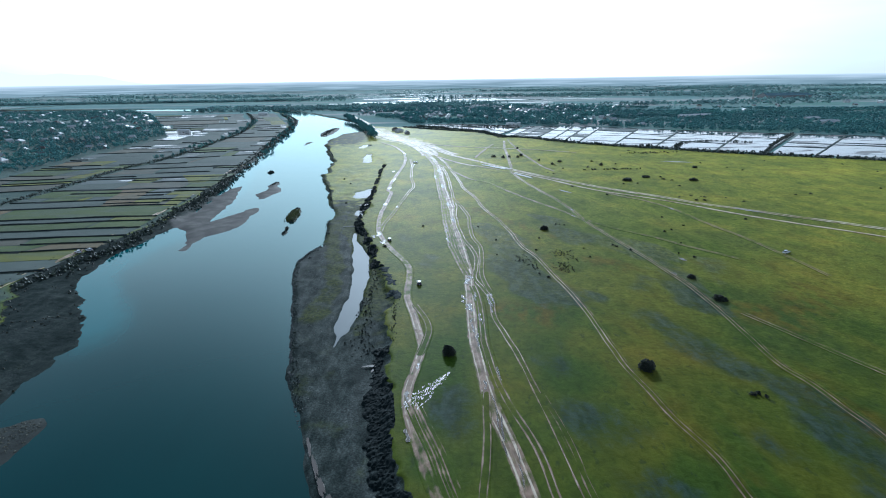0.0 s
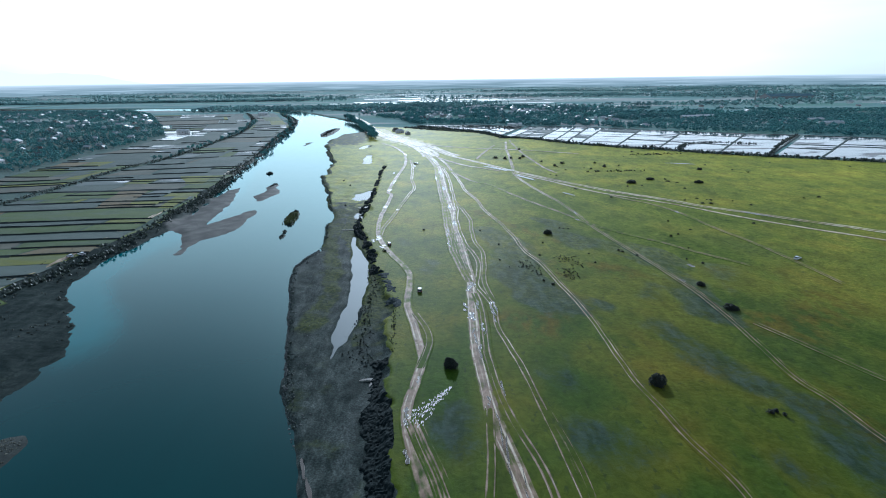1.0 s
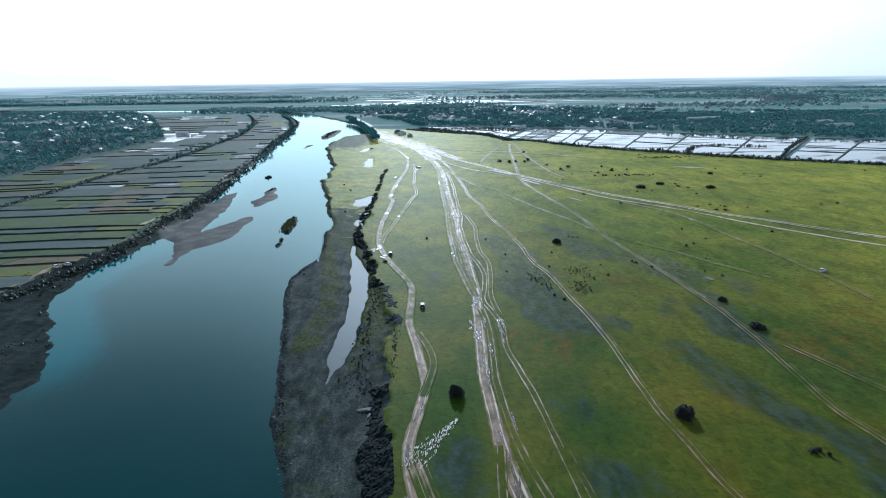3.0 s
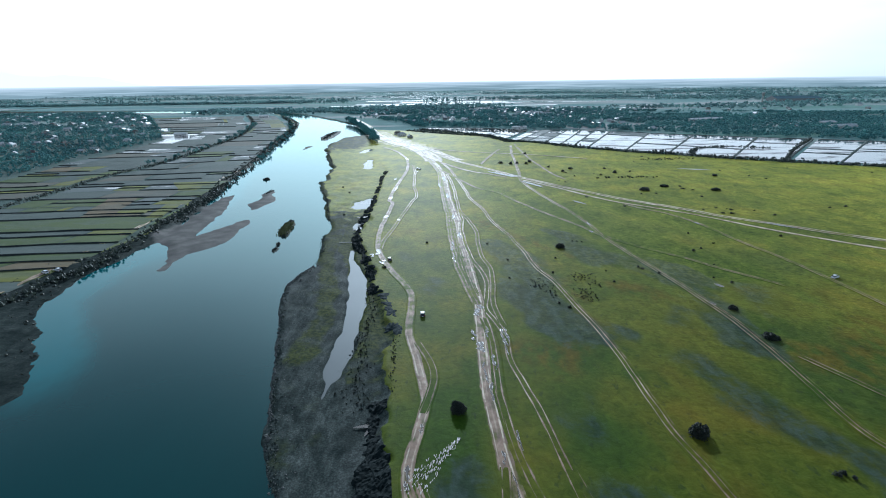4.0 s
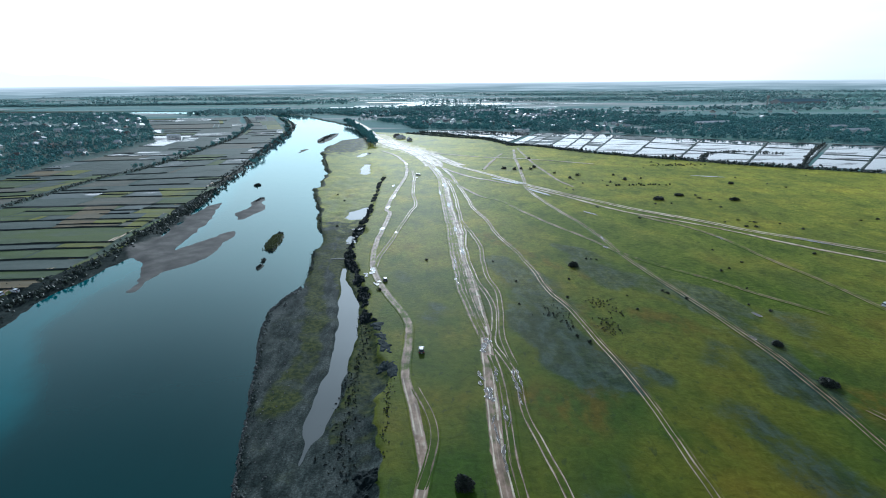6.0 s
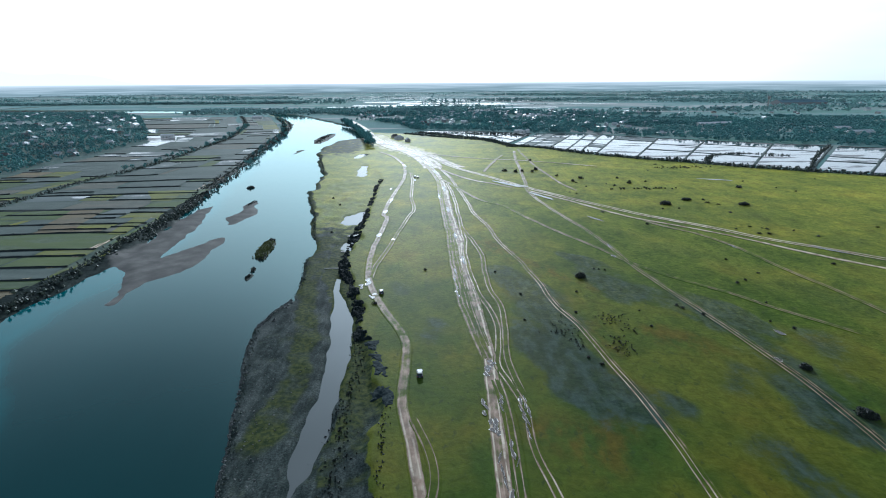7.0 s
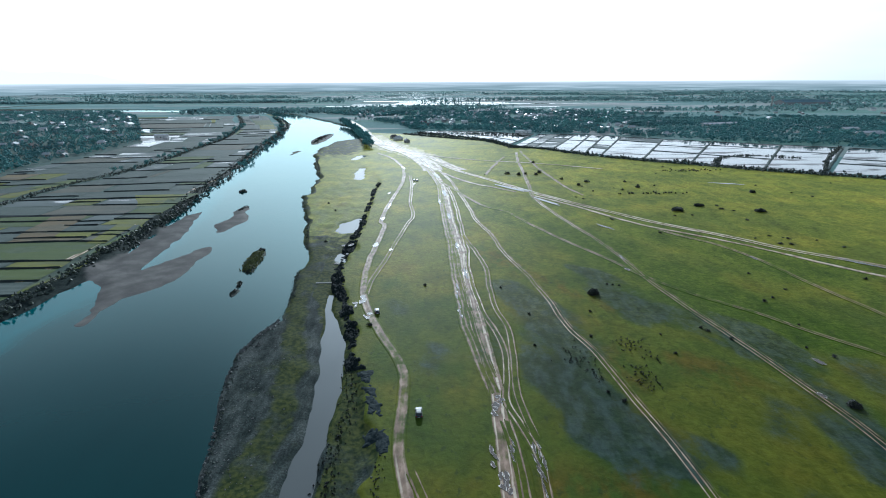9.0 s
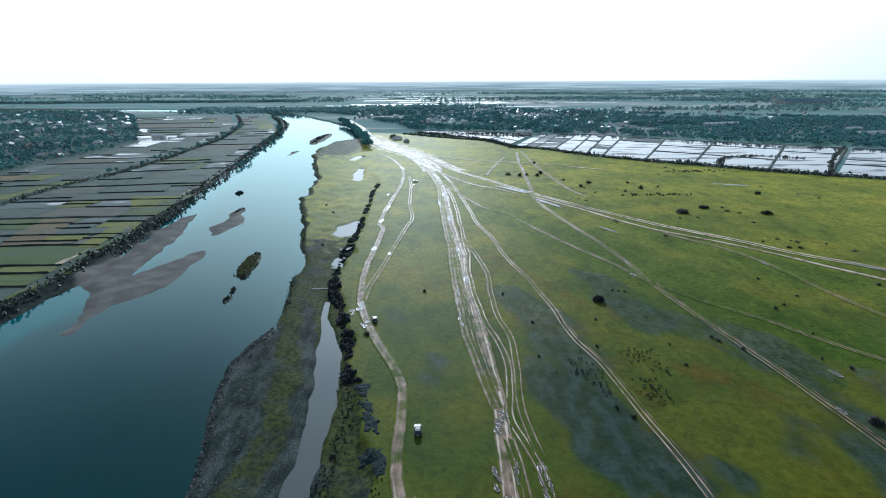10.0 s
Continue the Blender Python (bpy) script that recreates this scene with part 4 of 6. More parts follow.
rng = np.random.default_rng(5)
for x, y, length, width, turn in ((11.6, 203, 3.2, 2.6, 0.2), (13.4, 207, 2.2, 2.2, 0.6), (10.3, 178, 3.0, 1.7, 0.1), (12.0, 177, 3.6, 1.5, 0), (11.6, 163, 5.5, 1.0, 0), (12.4, 152.5, 5.0, 1.1, 0.05), (18.8, 184, 7.0, 0.9, 0.1), (19.2, 176, 5.0, 0.7, 0),
                                  (-8.0, 122.5, 4.2, 1.3, 0.1), (-6.4, 108, 2.4, 1.3, 0), (14.5, 168, 5.0, 1.0, 0), (-5.6, 138, 2.0, 0.9, 0.2), (12.8, 128, 2.5, 0.7, 0), (14.4, 117, 8.0, 0.8, 0.1), (15.2, 108, 9.0, 0.7, 0.1), (17.6, 96, 7, 0.6, 0.1),
                                  (14.0, 188, 4.0, 1.0, 0.05), (9.6, 186, 4.5, 1.2, 0.2), (20.0, 186, 5.0, 1.0, -0.1), (17.0, 134, 4, 0.7, 0.1), (-31.2, 273, 5.0, 3.0, 0.2), (-33.6, 268, 2.4, 2.6, 0), (-27.5, 258, 3.0, 2.2, 0.4), (-34.8, 342, 8, 2.4, 0),
                                  (-36.8, 395, 9, 2.4, 0), (-36, 430, 14, 1.8, 0), (-23.4, 507, 5, 2.0, 0), (-26.6, 334, 2.4, 1.6, 0), (-38, 590, 22, 2.4, 0.2), (-40, 470, 8, 1.5, 0), (8.5, 300, 12, 1.2, 0.06), (6.0, 340, 14, 1.2, 0.06), (3.0, 400, 18, 1.5, 0.05),
                                  (0.5, 470, 24, 1.8, 0.05), (-6, 545, 28, 2.4, 0.12), (5.0, 262, 9, 1.0, 0.1), (4.0, 280, 9, 1.0, 0.1), (-3, 440, 18, 1.3, 0.06), (-16, 600, 30, 3, 0.2), (-30, 672, 36, 4, 0.35), (-52, 722, 40, 5, 0.4), (-72, 780, 40, 5, 0.4), (-95, 850, 46, 5, 0.35),
                                  (-40, 700, 26, 3, 0.5), (-62, 765, 30, 3, 0.3), (-128, 975, 60, 5, 0.3), (-160, 1090, 70, 6, 0.3)):
    if y < 300:
        for q in range(3):
            puddle(rng, x + rng.normal(0, 0.25 * width), y + (q - 1) * length * rng.uniform(0.4, 0.7), length * rng.uniform(0.35, 0.75) + 0.5, width * rng.uniform(0.3, 0.75), turn + rng.normal(0, 0.12))
    else:
        puddle(rng, x, y, length, width, turn)
for x, y, length, width, turn in ((51, 487, 34, 4.5, 0.6), (70, 440, 26, 3.5, 0.5), (90, 374, 12, 1.8, 0.5), (61, 480, 16, 2.4, 0.6), (79, 304, 3.5, 1.2, 0.2), (224, 500, 26, 3, 1.2), (185, 311, 14, 2.2, 0.7), (142, 318, 5, 1.3, 0.2), (82, 320, 6, 0.9, 0.1), (97, 208, 2.5, 1.4, 0.5), (108, 225, 4, 1.6, 0.3)):
    puddle(rng, x, y, length, width, turn, label="shallow blue-white pool beside the dirt road")


for x, y, length, width, turn in ((-29.0, 106, 7.0, 0.7, 0.3), (-26.2, 99.5, 7.0, 0.9, 0.35), (-23.6, 93.5, 5.5, 1.3, 0.4), (-21.6, 89.5, 3.0, 2.2, 0.3), (-19.5, 141.5, 1.2, 4.0, 0.15), (-18.5, 139.5, 3.2, 0.6, -0.3), (-49.0, 344, 3.0, 7.0, 0.5), (-50, 318, 2.0, 2.0, 0)):
    puddle(rng, x, y, length, width, turn, "shore_pool", "pale shallow water left on the mud shore", 0.25)


def slivers():
    """Thin pale strips on the lush grass, their colour painted for the shine of shallow standing water."""
    rng = np.random.default_rng(8)
    verts, faces = [], []
    for i in range(190):
        t = rng.uniform() ** 1.25
        cx, cy = -6.3 + 9.6 * t, 119.5 + 15 * t
        w = 3.0 * (1 - t) ** 0.6
        x, y = cx + rng.uniform(-w, w) * 0.9, cy + rng.uniform(-w, w) * 0.8
        ln, wd, a = rng.uniform(0.4, 1.2), rng.uniform(0.035, 0.08), rng.uniform(-0.5, 0.1)
        k = len(verts)
        n = 8
        for j in range(n):
            b = 2 * math.pi * j / n
            r = rng.uniform(0.7, 1.2)
            px, py = math.cos(b) * wd * r, math.sin(b) * ln * r * 0.5
            verts.append((x + px * math.cos(a) - py * math.sin(a), y + px * math.sin(a) + py * math.cos(a), 0.17))
        faces.append(tuple(range(k, k + n)))
    tagged(mesh_object("wet_hoof_marks", verts, faces, M_RIMGLINT), "rows of thin pale strips painted for water shining in grass", "puddles", kind="stuff")


slivers()


# ---- fields on the far bank ----
hedge_bank = curve([(200, -172), (269, -163), (287, -163), (320, -168), (355, -170), (382, -170), (430, -174), (495, -184), (590, -198), (689, -217), (960, -262), (1200, -335), (1420, -420)])
hedge_mid = curve([(200, -300), (446, -301), (510, -305), (562, -296), (610, -296), (670, -298), (743, -306), (853, -316), (1100, -372), (1420, -500)])


def bend(x, y):
    """The plots follow slightly crooked old boundaries."""
    return 7.0 * float(vn(x, y, 70, 15)) * min(1.0, max(0.2, (y - 190) / 300)) + 0.10 * (x + 170)


def field_plot(xa0, xa1, xb0, xb1, y0, y1, kind):
    """One parcel: near edge xa0..xa1 at y0, far edge xb0..xb1 at y1, slightly raised, with a soft shoulder."""
    nx, ny = 8, 3
    verts, faces = [], []
    for j in range(ny + 1):
        v = j / ny
        for i in range(nx + 1):
            u = i / nx
            x = (xa0 + (xa1 - xa0) * u) * (1 - v) + (xb0 + (xb1 - xb0) * u) * v
            y = y0 + (y1 - y0) * v
            rim = i in (0, nx) or j in (0, ny)
            verts.append((x + 1.2 * float(vn(x, y, 11, 3)), y + bend(x, y) + 0.7 * float(vn(x, y, 9, 4)), 0.06 + 0.0002 * y if rim else 0.15 + 0.0003 * y))
    for j in range(ny):
        for i in range(nx):
            k = j * (nx + 1) + i
            faces.append((k, k + 1, k + nx + 2, k + nx + 1))
    return tagged(mesh_object("field_plot", verts, faces, FIELD[kind], None, True), "long narrow field plot of " + FIELD_WORDS[kind], "field", "field plots on the river plain", "structure")


rng = np.random.default_rng(12)
rows1 = [(206, "grey"), (224, "brown"), (240, "grey"), (256, "grey"), (268, "wet"), (280, "grey"), (296, "green"), (312, "grey"), (322, "tan"), (352, "grey"), (372, "grey"), (386, "green"), (412, "grey"),
         (440, "wet"), (462, "grey"), (490, "brown"), (520, "grey"), (556, "grey"), (596, "wet"), (640, "green"), (690, "grey"), (745, "brown"), (805, "grey"), (870, "grey"), (950, "green"), (1040, "grey"), (1150, "brown"), (1280, "grey"), (1420, "grey")]
HEDGE_LINES = []
KINDS = ["grey", "green", "yellow", "wet", "brown", "tan"]


def field_row(a0, a1, b0, b1, y0, y1, first, odds, cuts):
    """A row of parcels between two lanes, cut into uneven plots by crooked cross ditches."""
    gap = 0.35 + 0.0006 * y0
    ts = [0.0] + sorted(rng.uniform(0.12, 0.88, cuts)) + [1.0]
    slant = rng.uniform(-0.03, 0.06)
    for j, (t, u) in enumerate(zip(ts, ts[1:])):
        if u - t < 0.05:
            continue
        kind = first if j == 0 and first else str(rng.choice(KINDS, p=odds))
        t1, u1 = (t + slant if t > 0 else t), (u + slant if u < 1 else u)
        mid = rng.uniform(0.35, 0.65)
        halves = [(0, 1)] if y1 - y0 < 19 or rng.uniform() < 0.75 else [(0, mid), (mid, 1)]
        for h0, h1 in halves:
            ya, yb = y0 + (y1 - y0) * h0, y0 + (y1 - y0) * h1
            at = lambda q, q1, h: (a0 + (a1 - a0) * q) * (1 - h) + (b0 + (b1 - b0) * q1) * h
            field_plot(at(t, t1, h0) + 0.7, at(u, u1, h0) - 0.7, at(t, t1, h1) + 0.7, at(u, u1, h1) - 0.7, ya + gap * rng.uniform(0.7, 1.3), yb - gap * rng.uniform(0.7, 1.3), kind)
            if h0 > 0:
                HEDGE_LINES.append((at(t, t1, h0), at(u, u1, h0), ya, rng.uniform(0.0, 0.55)))
            if rng.uniform() < 0.6:
                kind = str(rng.choice(KINDS, p=odds))
        if rng.uniform() < (0.8 if y0 < 430 else 0.55):
            HEDGE_LINES.append((a0 + (a1 - a0) * t, a0 + (a1 - a0) * u, y0, rng.uniform(0.05, 1.0) ** 1.2 * (1.0 if y0 < 430 else 0.8)))


NEAR_ODDS, FAR_ODDS = [0.34, 0.20, 0.24, 0.08, 0.09, 0.05], [0.60, 0.10, 0.03, 0.11, 0.14, 0.02]
for (y0, kind), (y1, _) in zip(rows1, rows1[1:]):
    field_row(float(hedge_mid(y0)) + 5, float(hedge_bank(y0)) - 5, float(hedge_mid(y1)) + 5, float(hedge_bank(y1)) - 5, y0, y1, kind, NEAR_ODDS if y0 < 430 else FAR_ODDS, int(rng.integers(1, 4)))
rows2 = [420, 450, 478, 500, 530, 552, 585, 616, 650, 690, 735, 790, 850, 920, 1000, 1090, 1200, 1320, 1440]
for y0, y1 in zip(rows2, rows2[1:]):
    field_row(float(village_edge(y0)) + 8, float(hedge_mid(y0)) - 6, float(village_edge(y1)) + 8, float(hedge_mid(y1)) - 6, y0, y1, "flood" if 760 < y0 < 1020 else "", NEAR_ODDS if y0 < 600 else FAR_ODDS, int(rng.integers(1, 4)))


for plot in [(-184, -174, -192, -181, 349, 393, 'yellow'), (-204, -182, -225, -188, 434, 473, 'yellow'), (-227, -208, -243, -222, 357, 412, 'tan'), (-328, -314, -315, -294, 515, 556, 'green'), (-189, -182, -200, -181, 424, 474, 'green')]:
    field_plot(*plot).location.z = 0.14


def ditches(lines):
    """Low dark banks of weeds along the ditches between the plots."""
    verts, faces = [], []
    for a0, a1, y, w in lines:
        n, half = 14, (0.12 + 1.35 * w * w) * (1 + 0.0016 * y)
        k = len(verts)
        for j in range(n + 1):
            x = a0 + (a1 - a0) * j / n
            c = y + bend(x, y) + 1.0 * float(vn(x, y, 25, 6))
            h = half * max(0.1, 1 + 0.9 * float(vn(x, y, 17, 7)))
            verts += [(x, c - h, 0.06 + 0.0003 * y), (x, c, 0.62 + 0.0006 * y + 0.2 * float(vn(x, y, 6, 8))), (x, c + h, 0.06 + 0.0003 * y)]
        for j in range(n):
            q = k + 3 * j
            faces += [(q, q + 3, q + 4, q + 1), (q + 1, q + 4, q + 5, q + 2)]
    tagged(mesh_object("field_banks", verts, faces, M_DITCH), "low dark weedy banks between the field plots", "bank", kind="stuff")


M_DITCH = mat_plain("ditch_mud", (0.012, 0.020, 0.021), (0.036, 0.048, 0.044), 0.7, 0.3, 0.4)
ditches(HEDGE_LINES)

# ---- flooded plots behind the meadow ----
near_edge = curve([(-60, 962), (0, 905), (60, 838), (87, 757), (120, 733), (163, 672), (208, 630), (250, 599), (286, 568), (322, 546), (361, 523), (450, 474), (620, 390)])
far_of_near = lambda x: 1.38 * x + 27
far_edge = curve([(-60, 990), (-2, 968), (61, 963), (144, 915), (229, 906), (292, 848), (352, 809), (407, 774), (457, 742), (514, 712), (650, 640), (900, 520)])
DIKES = []


def flooded_plot(s0, s1, v0, v1, kind):
    def at(s, v):
        fx = far_of_near(s)
        return s + (fx - s) * v, float(near_edge(s)) * (1 - v) + float(far_edge(fx)) * v
    verts, faces, n = [], [], 6
    for j in range(n + 1):
        for i in range(n + 1):
            x, y = at(s0 + (s1 - s0) * i / n, v0 + (v1 - v0) * j / n)
            verts.append((x, y, 0.42))
    for j in range(n):
        for i in range(n):
            k = j * (n + 1) + i
            faces.append((k, k + 1, k + n + 2, k + n + 1))
    DIKES.append([at(s1, v0), at(s1, v1)])
    DIKES.append([at(s0, v1), at(s1, v1)])
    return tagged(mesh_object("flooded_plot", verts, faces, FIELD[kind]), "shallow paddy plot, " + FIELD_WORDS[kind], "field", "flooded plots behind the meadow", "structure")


cells = [(-40, 20), (20, 62), (62, 84), (88, 100), (100, 112), (112, 130), (130, 146), (146, 158), (158, 172), (172, 206), (206, 243), (243, 292), (292, 331), (334, 368), (368, 415), (415, 480), (480, 560)]
for n, (s0, s1) in enumerate(cells):
    cuts = [0.04] + sorted(rng.uniform(0.25, 0.8, 2 if n % 3 else 1)) + [0.97]
    for v0, v1 in zip(cuts, cuts[1:]):
        w = rng.uniform()
        kind = "flood" if w < 0.72 or s0 < 100 else "wet"
        flooded_plot(s0 + 0.6, s1 - 0.6, v0 + 0.008, v1 - 0.008, kind)


def ridges(lines):
    """Low earth dikes between the flooded plots."""
    verts, faces = [], []
    for a, b in lines:
        a, b = np.array(a), np.array(b)
        L = float(np.linalg.norm(b - a))
        n = max(2, int(L / 6))
        d = (b - a) / L
        s = np.array([d[1], -d[0]])
        k = len(verts)
        for i in range(n + 1):
            p = a + d * L * i / n + s * 0.8 * float(vn(i, a[0], 1.7, 3))
            h = 0.9 + 0.25 * float(vn(i, a[1], 1.3, 4))
            for o, z in ((-1.5, 0.3), (-0.6, h), (0.6, h), (1.5, 0.3)):
                q = p + s * o
                verts.append((float(q[0]), float(q[1]), z))
        for i in range(n):
            for j in range(3):
                q = k + i * 4 + j
                faces.append((q, q + 1, q + 5, q + 4))
    tagged(mesh_object("earth_dikes", verts, faces, FIELD["grey"]), "low dark earth dikes between flooded plots", "dike", kind="stuff")


ridges(DIKES)
for x, y, w, d in ((40, 2150, 420, 120), (-150, 2350, 360, 90), (150, 2450, 500, 100), (-40, 2650, 420, 70), (260, 2050, 240, 50), (60, 2900, 700, 60), (700, 2300, 380, 40), (560, 1560, 120, 26), (520, 1130, 60, 30), (-780, 2900, 260, 40), (-1500, 3100, 240, 30), (480, 2050, 300, 30), (1000, 1700, 260, 16), (-250, 1900, 260, 50), (0, 1780, 300, 36), (240, 1800, 260, 30), (-60, 2000, 520, 60), (420, 2500, 420, 60), (-350, 2650, 380, 60), (750, 2750, 500, 50), (-300, 3300, 900, 60), (350, 3600, 1200, 60)):
    n = 5
    verts = [(x - w / 2 + w * i / n + 12 * float(vn(i, j, 1.3, x)), y - d / 2 + d * j / n + 8 * float(vn(j, i, 1.3, y)), 0.8) for j in range(n + 1) for i in range(n + 1)]
    faces = [(j * 6 + i, j * 6 + i + 1, j * 6 + i + 7, j * 6 + i + 6) for j in range(n) for i in range(n)]
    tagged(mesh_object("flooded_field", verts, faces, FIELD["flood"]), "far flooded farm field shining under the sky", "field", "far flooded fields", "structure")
rng = np.random.default_rng(91)
for _ in range(90):
    y = rng.uniform(2300, 4700)
    x = rng.uniform(-0.85, 0.85) * y
    if abs(x + 900) < 800 and y < 2400:
        continue
    w, d = rng.uniform(120, 620), rng.uniform(18, 60)
    kind = str(rng.choice(["flood", "wet", "grey", "flood"]))
    verts = [(x - w / 2 + w * i / 5 + 14 * float(vn(i, j, 1.3, x)), y - d / 2 + d * j / 3 + 7 * float(vn(j, i, 1.3, y)), 0.7) for j in range(4) for i in range(6)]
    faces = [(j * 6 + i, j * 6 + i + 1, j * 6 + i + 7, j * 6 + i + 6) for j in range(3) for i in range(5)]
    tagged(mesh_object("farm_field", verts, faces, FIELD[kind]), "far farm field of " + FIELD_WORDS[kind], "field", "far farm fields", "structure")


# ---- hedges, reeds and woods ----
def stuff(name, centres, radii, mat, label, category, seed, rough=0.35):
    v, f = clumps(np.array(centres), np.array(radii), np.random.default_rng(seed), rough)
    return tagged(mesh_object(name, v, f, mat), label, category, kind="stuff")


def belt(pts, width, low, high, per_m, rng, radius, dip=0.0):
    """Clump centres and radii of a ragged hedge along stations (x, y)."""
    line = spline(pts, 1.0)
    n = int(len(line) * per_m)
    i = rng.integers(0, len(line), n)
    g = vn(i, i * 0 + pts[0][0], 14, 2)
    x = line[i, 0] + rng.normal(0, width / 2.4, n)
    y = line[i, 1] + rng.normal(0, width / 2.4, n)
    h = (low + (high - low) * rng.uniform(0, 1, n) ** 1.6) * (0.65 + 0.6 * np.clip(0.5 + g, 0, 1))
    r = radius * rng.uniform(0.5, 1.15, n)
    z = land(x, y)[0] + dip
    t = rng.uniform(0.25, 1, n)
    return np.stack([x, y, z + h * t], 1), np.stack([r, r, r * rng.uniform(0.7, 1.3, n)], 1)


def join(parts):
    return np.concatenate([p[0] for p in parts]), np.concatenate([p[1] for p in parts])


rng = np.random.default_rng(21)
ys = [205, 245, 269, 300, 340, 382, 430, 495, 590, 689, 800, 960, 1080, 1200, 1350]
c, r = join([belt([(float(hedge_bank(y)) + 2, y) for y in ys], 4.5, 0.1, 3.0, 3.6, rng, 0.85), belt([(float(left_bank(y)) - 5, y) for y in ys[4:]], 4, 0.2, 2.2, 2.0, rng, 0.7)])
stuff("bank_hedge", c, r, M_HEDGE, "ragged grey-green scrub hedge on the river bank", "hedge", 1)
c, r = belt([(float(hedge_mid(y)), y) for y in (330, 446, 510, 562, 610, 670, 743, 853, 1000, 1200, 1420)], 5, 0.3, 2.6, 2.6, rng, 0.7)
stuff("lane_hedge", c, r, M_HEDGE, "dark scrub hedge along a farm lane", "hedge", 2)
parts = []
for a0, a1, y, w in HEDGE_LINES:
    e0, e1 = (a0, a1) if w < 0.7 else (a0 + (a1 - a0) * 0.3, a1)
    if w < 0.4:
        continue
    parts.append(belt([(e0 + (e1 - e0) * q, y + bend(e0 + (e1 - e0) * q, y)) for q in (0, 0.17, 0.34, 0.5, 0.67, 0.84, 1.0)], 0.8 + 0.0010 * y, 0.0, (0.3 if w < 0.35 else 0.8) + 0.0004 * y, 1.6, rng, 0.22 + 0.0003 * y))
c, r = join(parts)
stuff("ditch_scrub", c, r, M_HEDGE, "low dark scrub along ditches between field plots", "scrub", 3)
parts = [belt([(x, float(near_edge(x)) - 2) for x in (-40, 0, 60, 87, 120, 163, 208, 250, 286, 322, 361, 450, 560)], 6, 0.5, 3.4, 3.5, rng, 1.2),
         belt([(-60, 930), (10, 862), (60, 822), (90, 740)], 7, 0.3, 2.4, 3.0, rng, 1.3), belt([(331, 541), (400, 635), (478, 726)], 3, 0.5, 3.2, 1.5, rng, 1.0),
         belt([(262, 592), (290, 640), (330, 660), (372, 640)], 4, 0.4, 2.2, 2.0, rng, 1.0), belt([(20, 930), (60, 915), (100, 900), (130, 880)], 3, 0.4, 3.0, 1.2, rng, 1.4)]
c, r = join(parts)
stuff("reed_belt", c, r, M_HEDGE, "dark reed and scrub belt edging the flooded plots", "reeds", 4)


def woods(x, y, high, rng, per=7):
    """Crowns of a wood: several clumps for each tree at arrays x, y."""
    n = len(x)
    h = high * rng.uniform(0.72, 1.08, n)
    R = h * rng.uniform(0.36, 0.58, n)
    k = np.repeat(np.arange(n), per)
    a, q = rng.uniform(0, 2 * math.pi, n * per), np.sqrt(rng.uniform(0, 1, n * per))
    t = rng.uniform(0.30, 1.0, n * per)
    spread = R[k] * q * np.sin(np.clip(t, 0.1, 0.95) * math.pi) ** 0.5
    cc = np.stack([x[k] + np.cos(a) * spread, y[k] + np.sin(a) * spread, h[k] * t * 0.92], 1)
    rr = R[k] * rng.uniform(0.32, 0.6, n * per)
    return cc, np.stack([rr, rr, rr * rng.uniform(0.55, 0.95, n * per)], 1)


def scatter(n, x0, x1, y0, y1, rng, keep):
    x, y = rng.uniform(x0, x1, n), rng.uniform(y0, y1, n)
    k = keep(x, y)
    return x[k], y[k]


right_wood = lambda x, y: (y > far_edge(x) + 6) & (y < far_edge(x) + 700) & (x > right_bank(y) + 90) & (fbm(x, y, 110, 7, 3) > np.where(y < far_edge(x) + 110, -0.9, np.where(x > 330, -0.55, -0.15)))
x, y = scatter(34000, -300, 1500, 560, 1750, rng, right_wood)
c, r = woods(x, y, 7.2, rng, 6)
stuff("village_wood", c, r, M_HAZEWOOD, "grey-green leafless and evergreen trees around the village", "trees", 5, 0.3)
left_wood = lambda x, y: (x < village_edge(y) - 4) & (y > 0.6 * -x + 150) & (fbm(x, y, 70, 17, 3) > -0.7)
x, y = scatter(22000, -1500, -390, 480, 1650, rng, left_wood)
c, r = woods(x, y, 5.4, rng, 6)
stuff("village_trees", c, r, M_HAZEWOOD, "garden trees crowding the village houses", "trees", 6, 0.45)
far_left = lambda x, y: (x < left_bank(np.minimum(y, 1500)) + 120) & ((y < 1480) | (y > 1830)) & (fbm(x * 0.5, y * 1.6, 260, 27, 3) > 0.10)
x1, y1 = scatter(9000, -3600, -380, 1450, 3400, rng, far_left)
far_right = lambda x, y: (x > right_bank(np.minimum(y, 1500)) + 60) & (fbm(x * 0.45, y * 1.5, 260, 37, 3) > np.where(x > 450, 0.22, np.where(y > 1850, 0.75, 0.3))) & (y > far_edge(np.minimum(x, 900)) + 500)
x2, y2 = scatter(22000, -700, 3600, 1400, 3600, rng, far_right)
x3, y3 = rng.uniform(-1950, -560, 1800), rng.uniform(2250, 2330, 1800)
x4, y4 = rng.uniform(-700, 60, 1400), 1560 + 0.15 * rng.uniform(-700, 60, 1400) + rng.uniform(0, 160, 1400)
c, r = woods(np.concatenate([x1, x2, x3, x4]), np.concatenate([y1, y2, y3, y4]), 9.5, rng, 4)
stuff("far_woods", c, r * 1.5, M_FARHAZEWOOD, "far belts of woodland on the plain", "woods", 7, 0.25)
x = rng.uniform(-4200, 4200, 5000)
y = 3000 + 1750 * rng.uniform(0, 1, 5000)
k = fbm(x * 0.25, y * 1.6, 240, 47, 2) > 0.45
c, r = woods(x[k], y[k], 10, rng, 2)
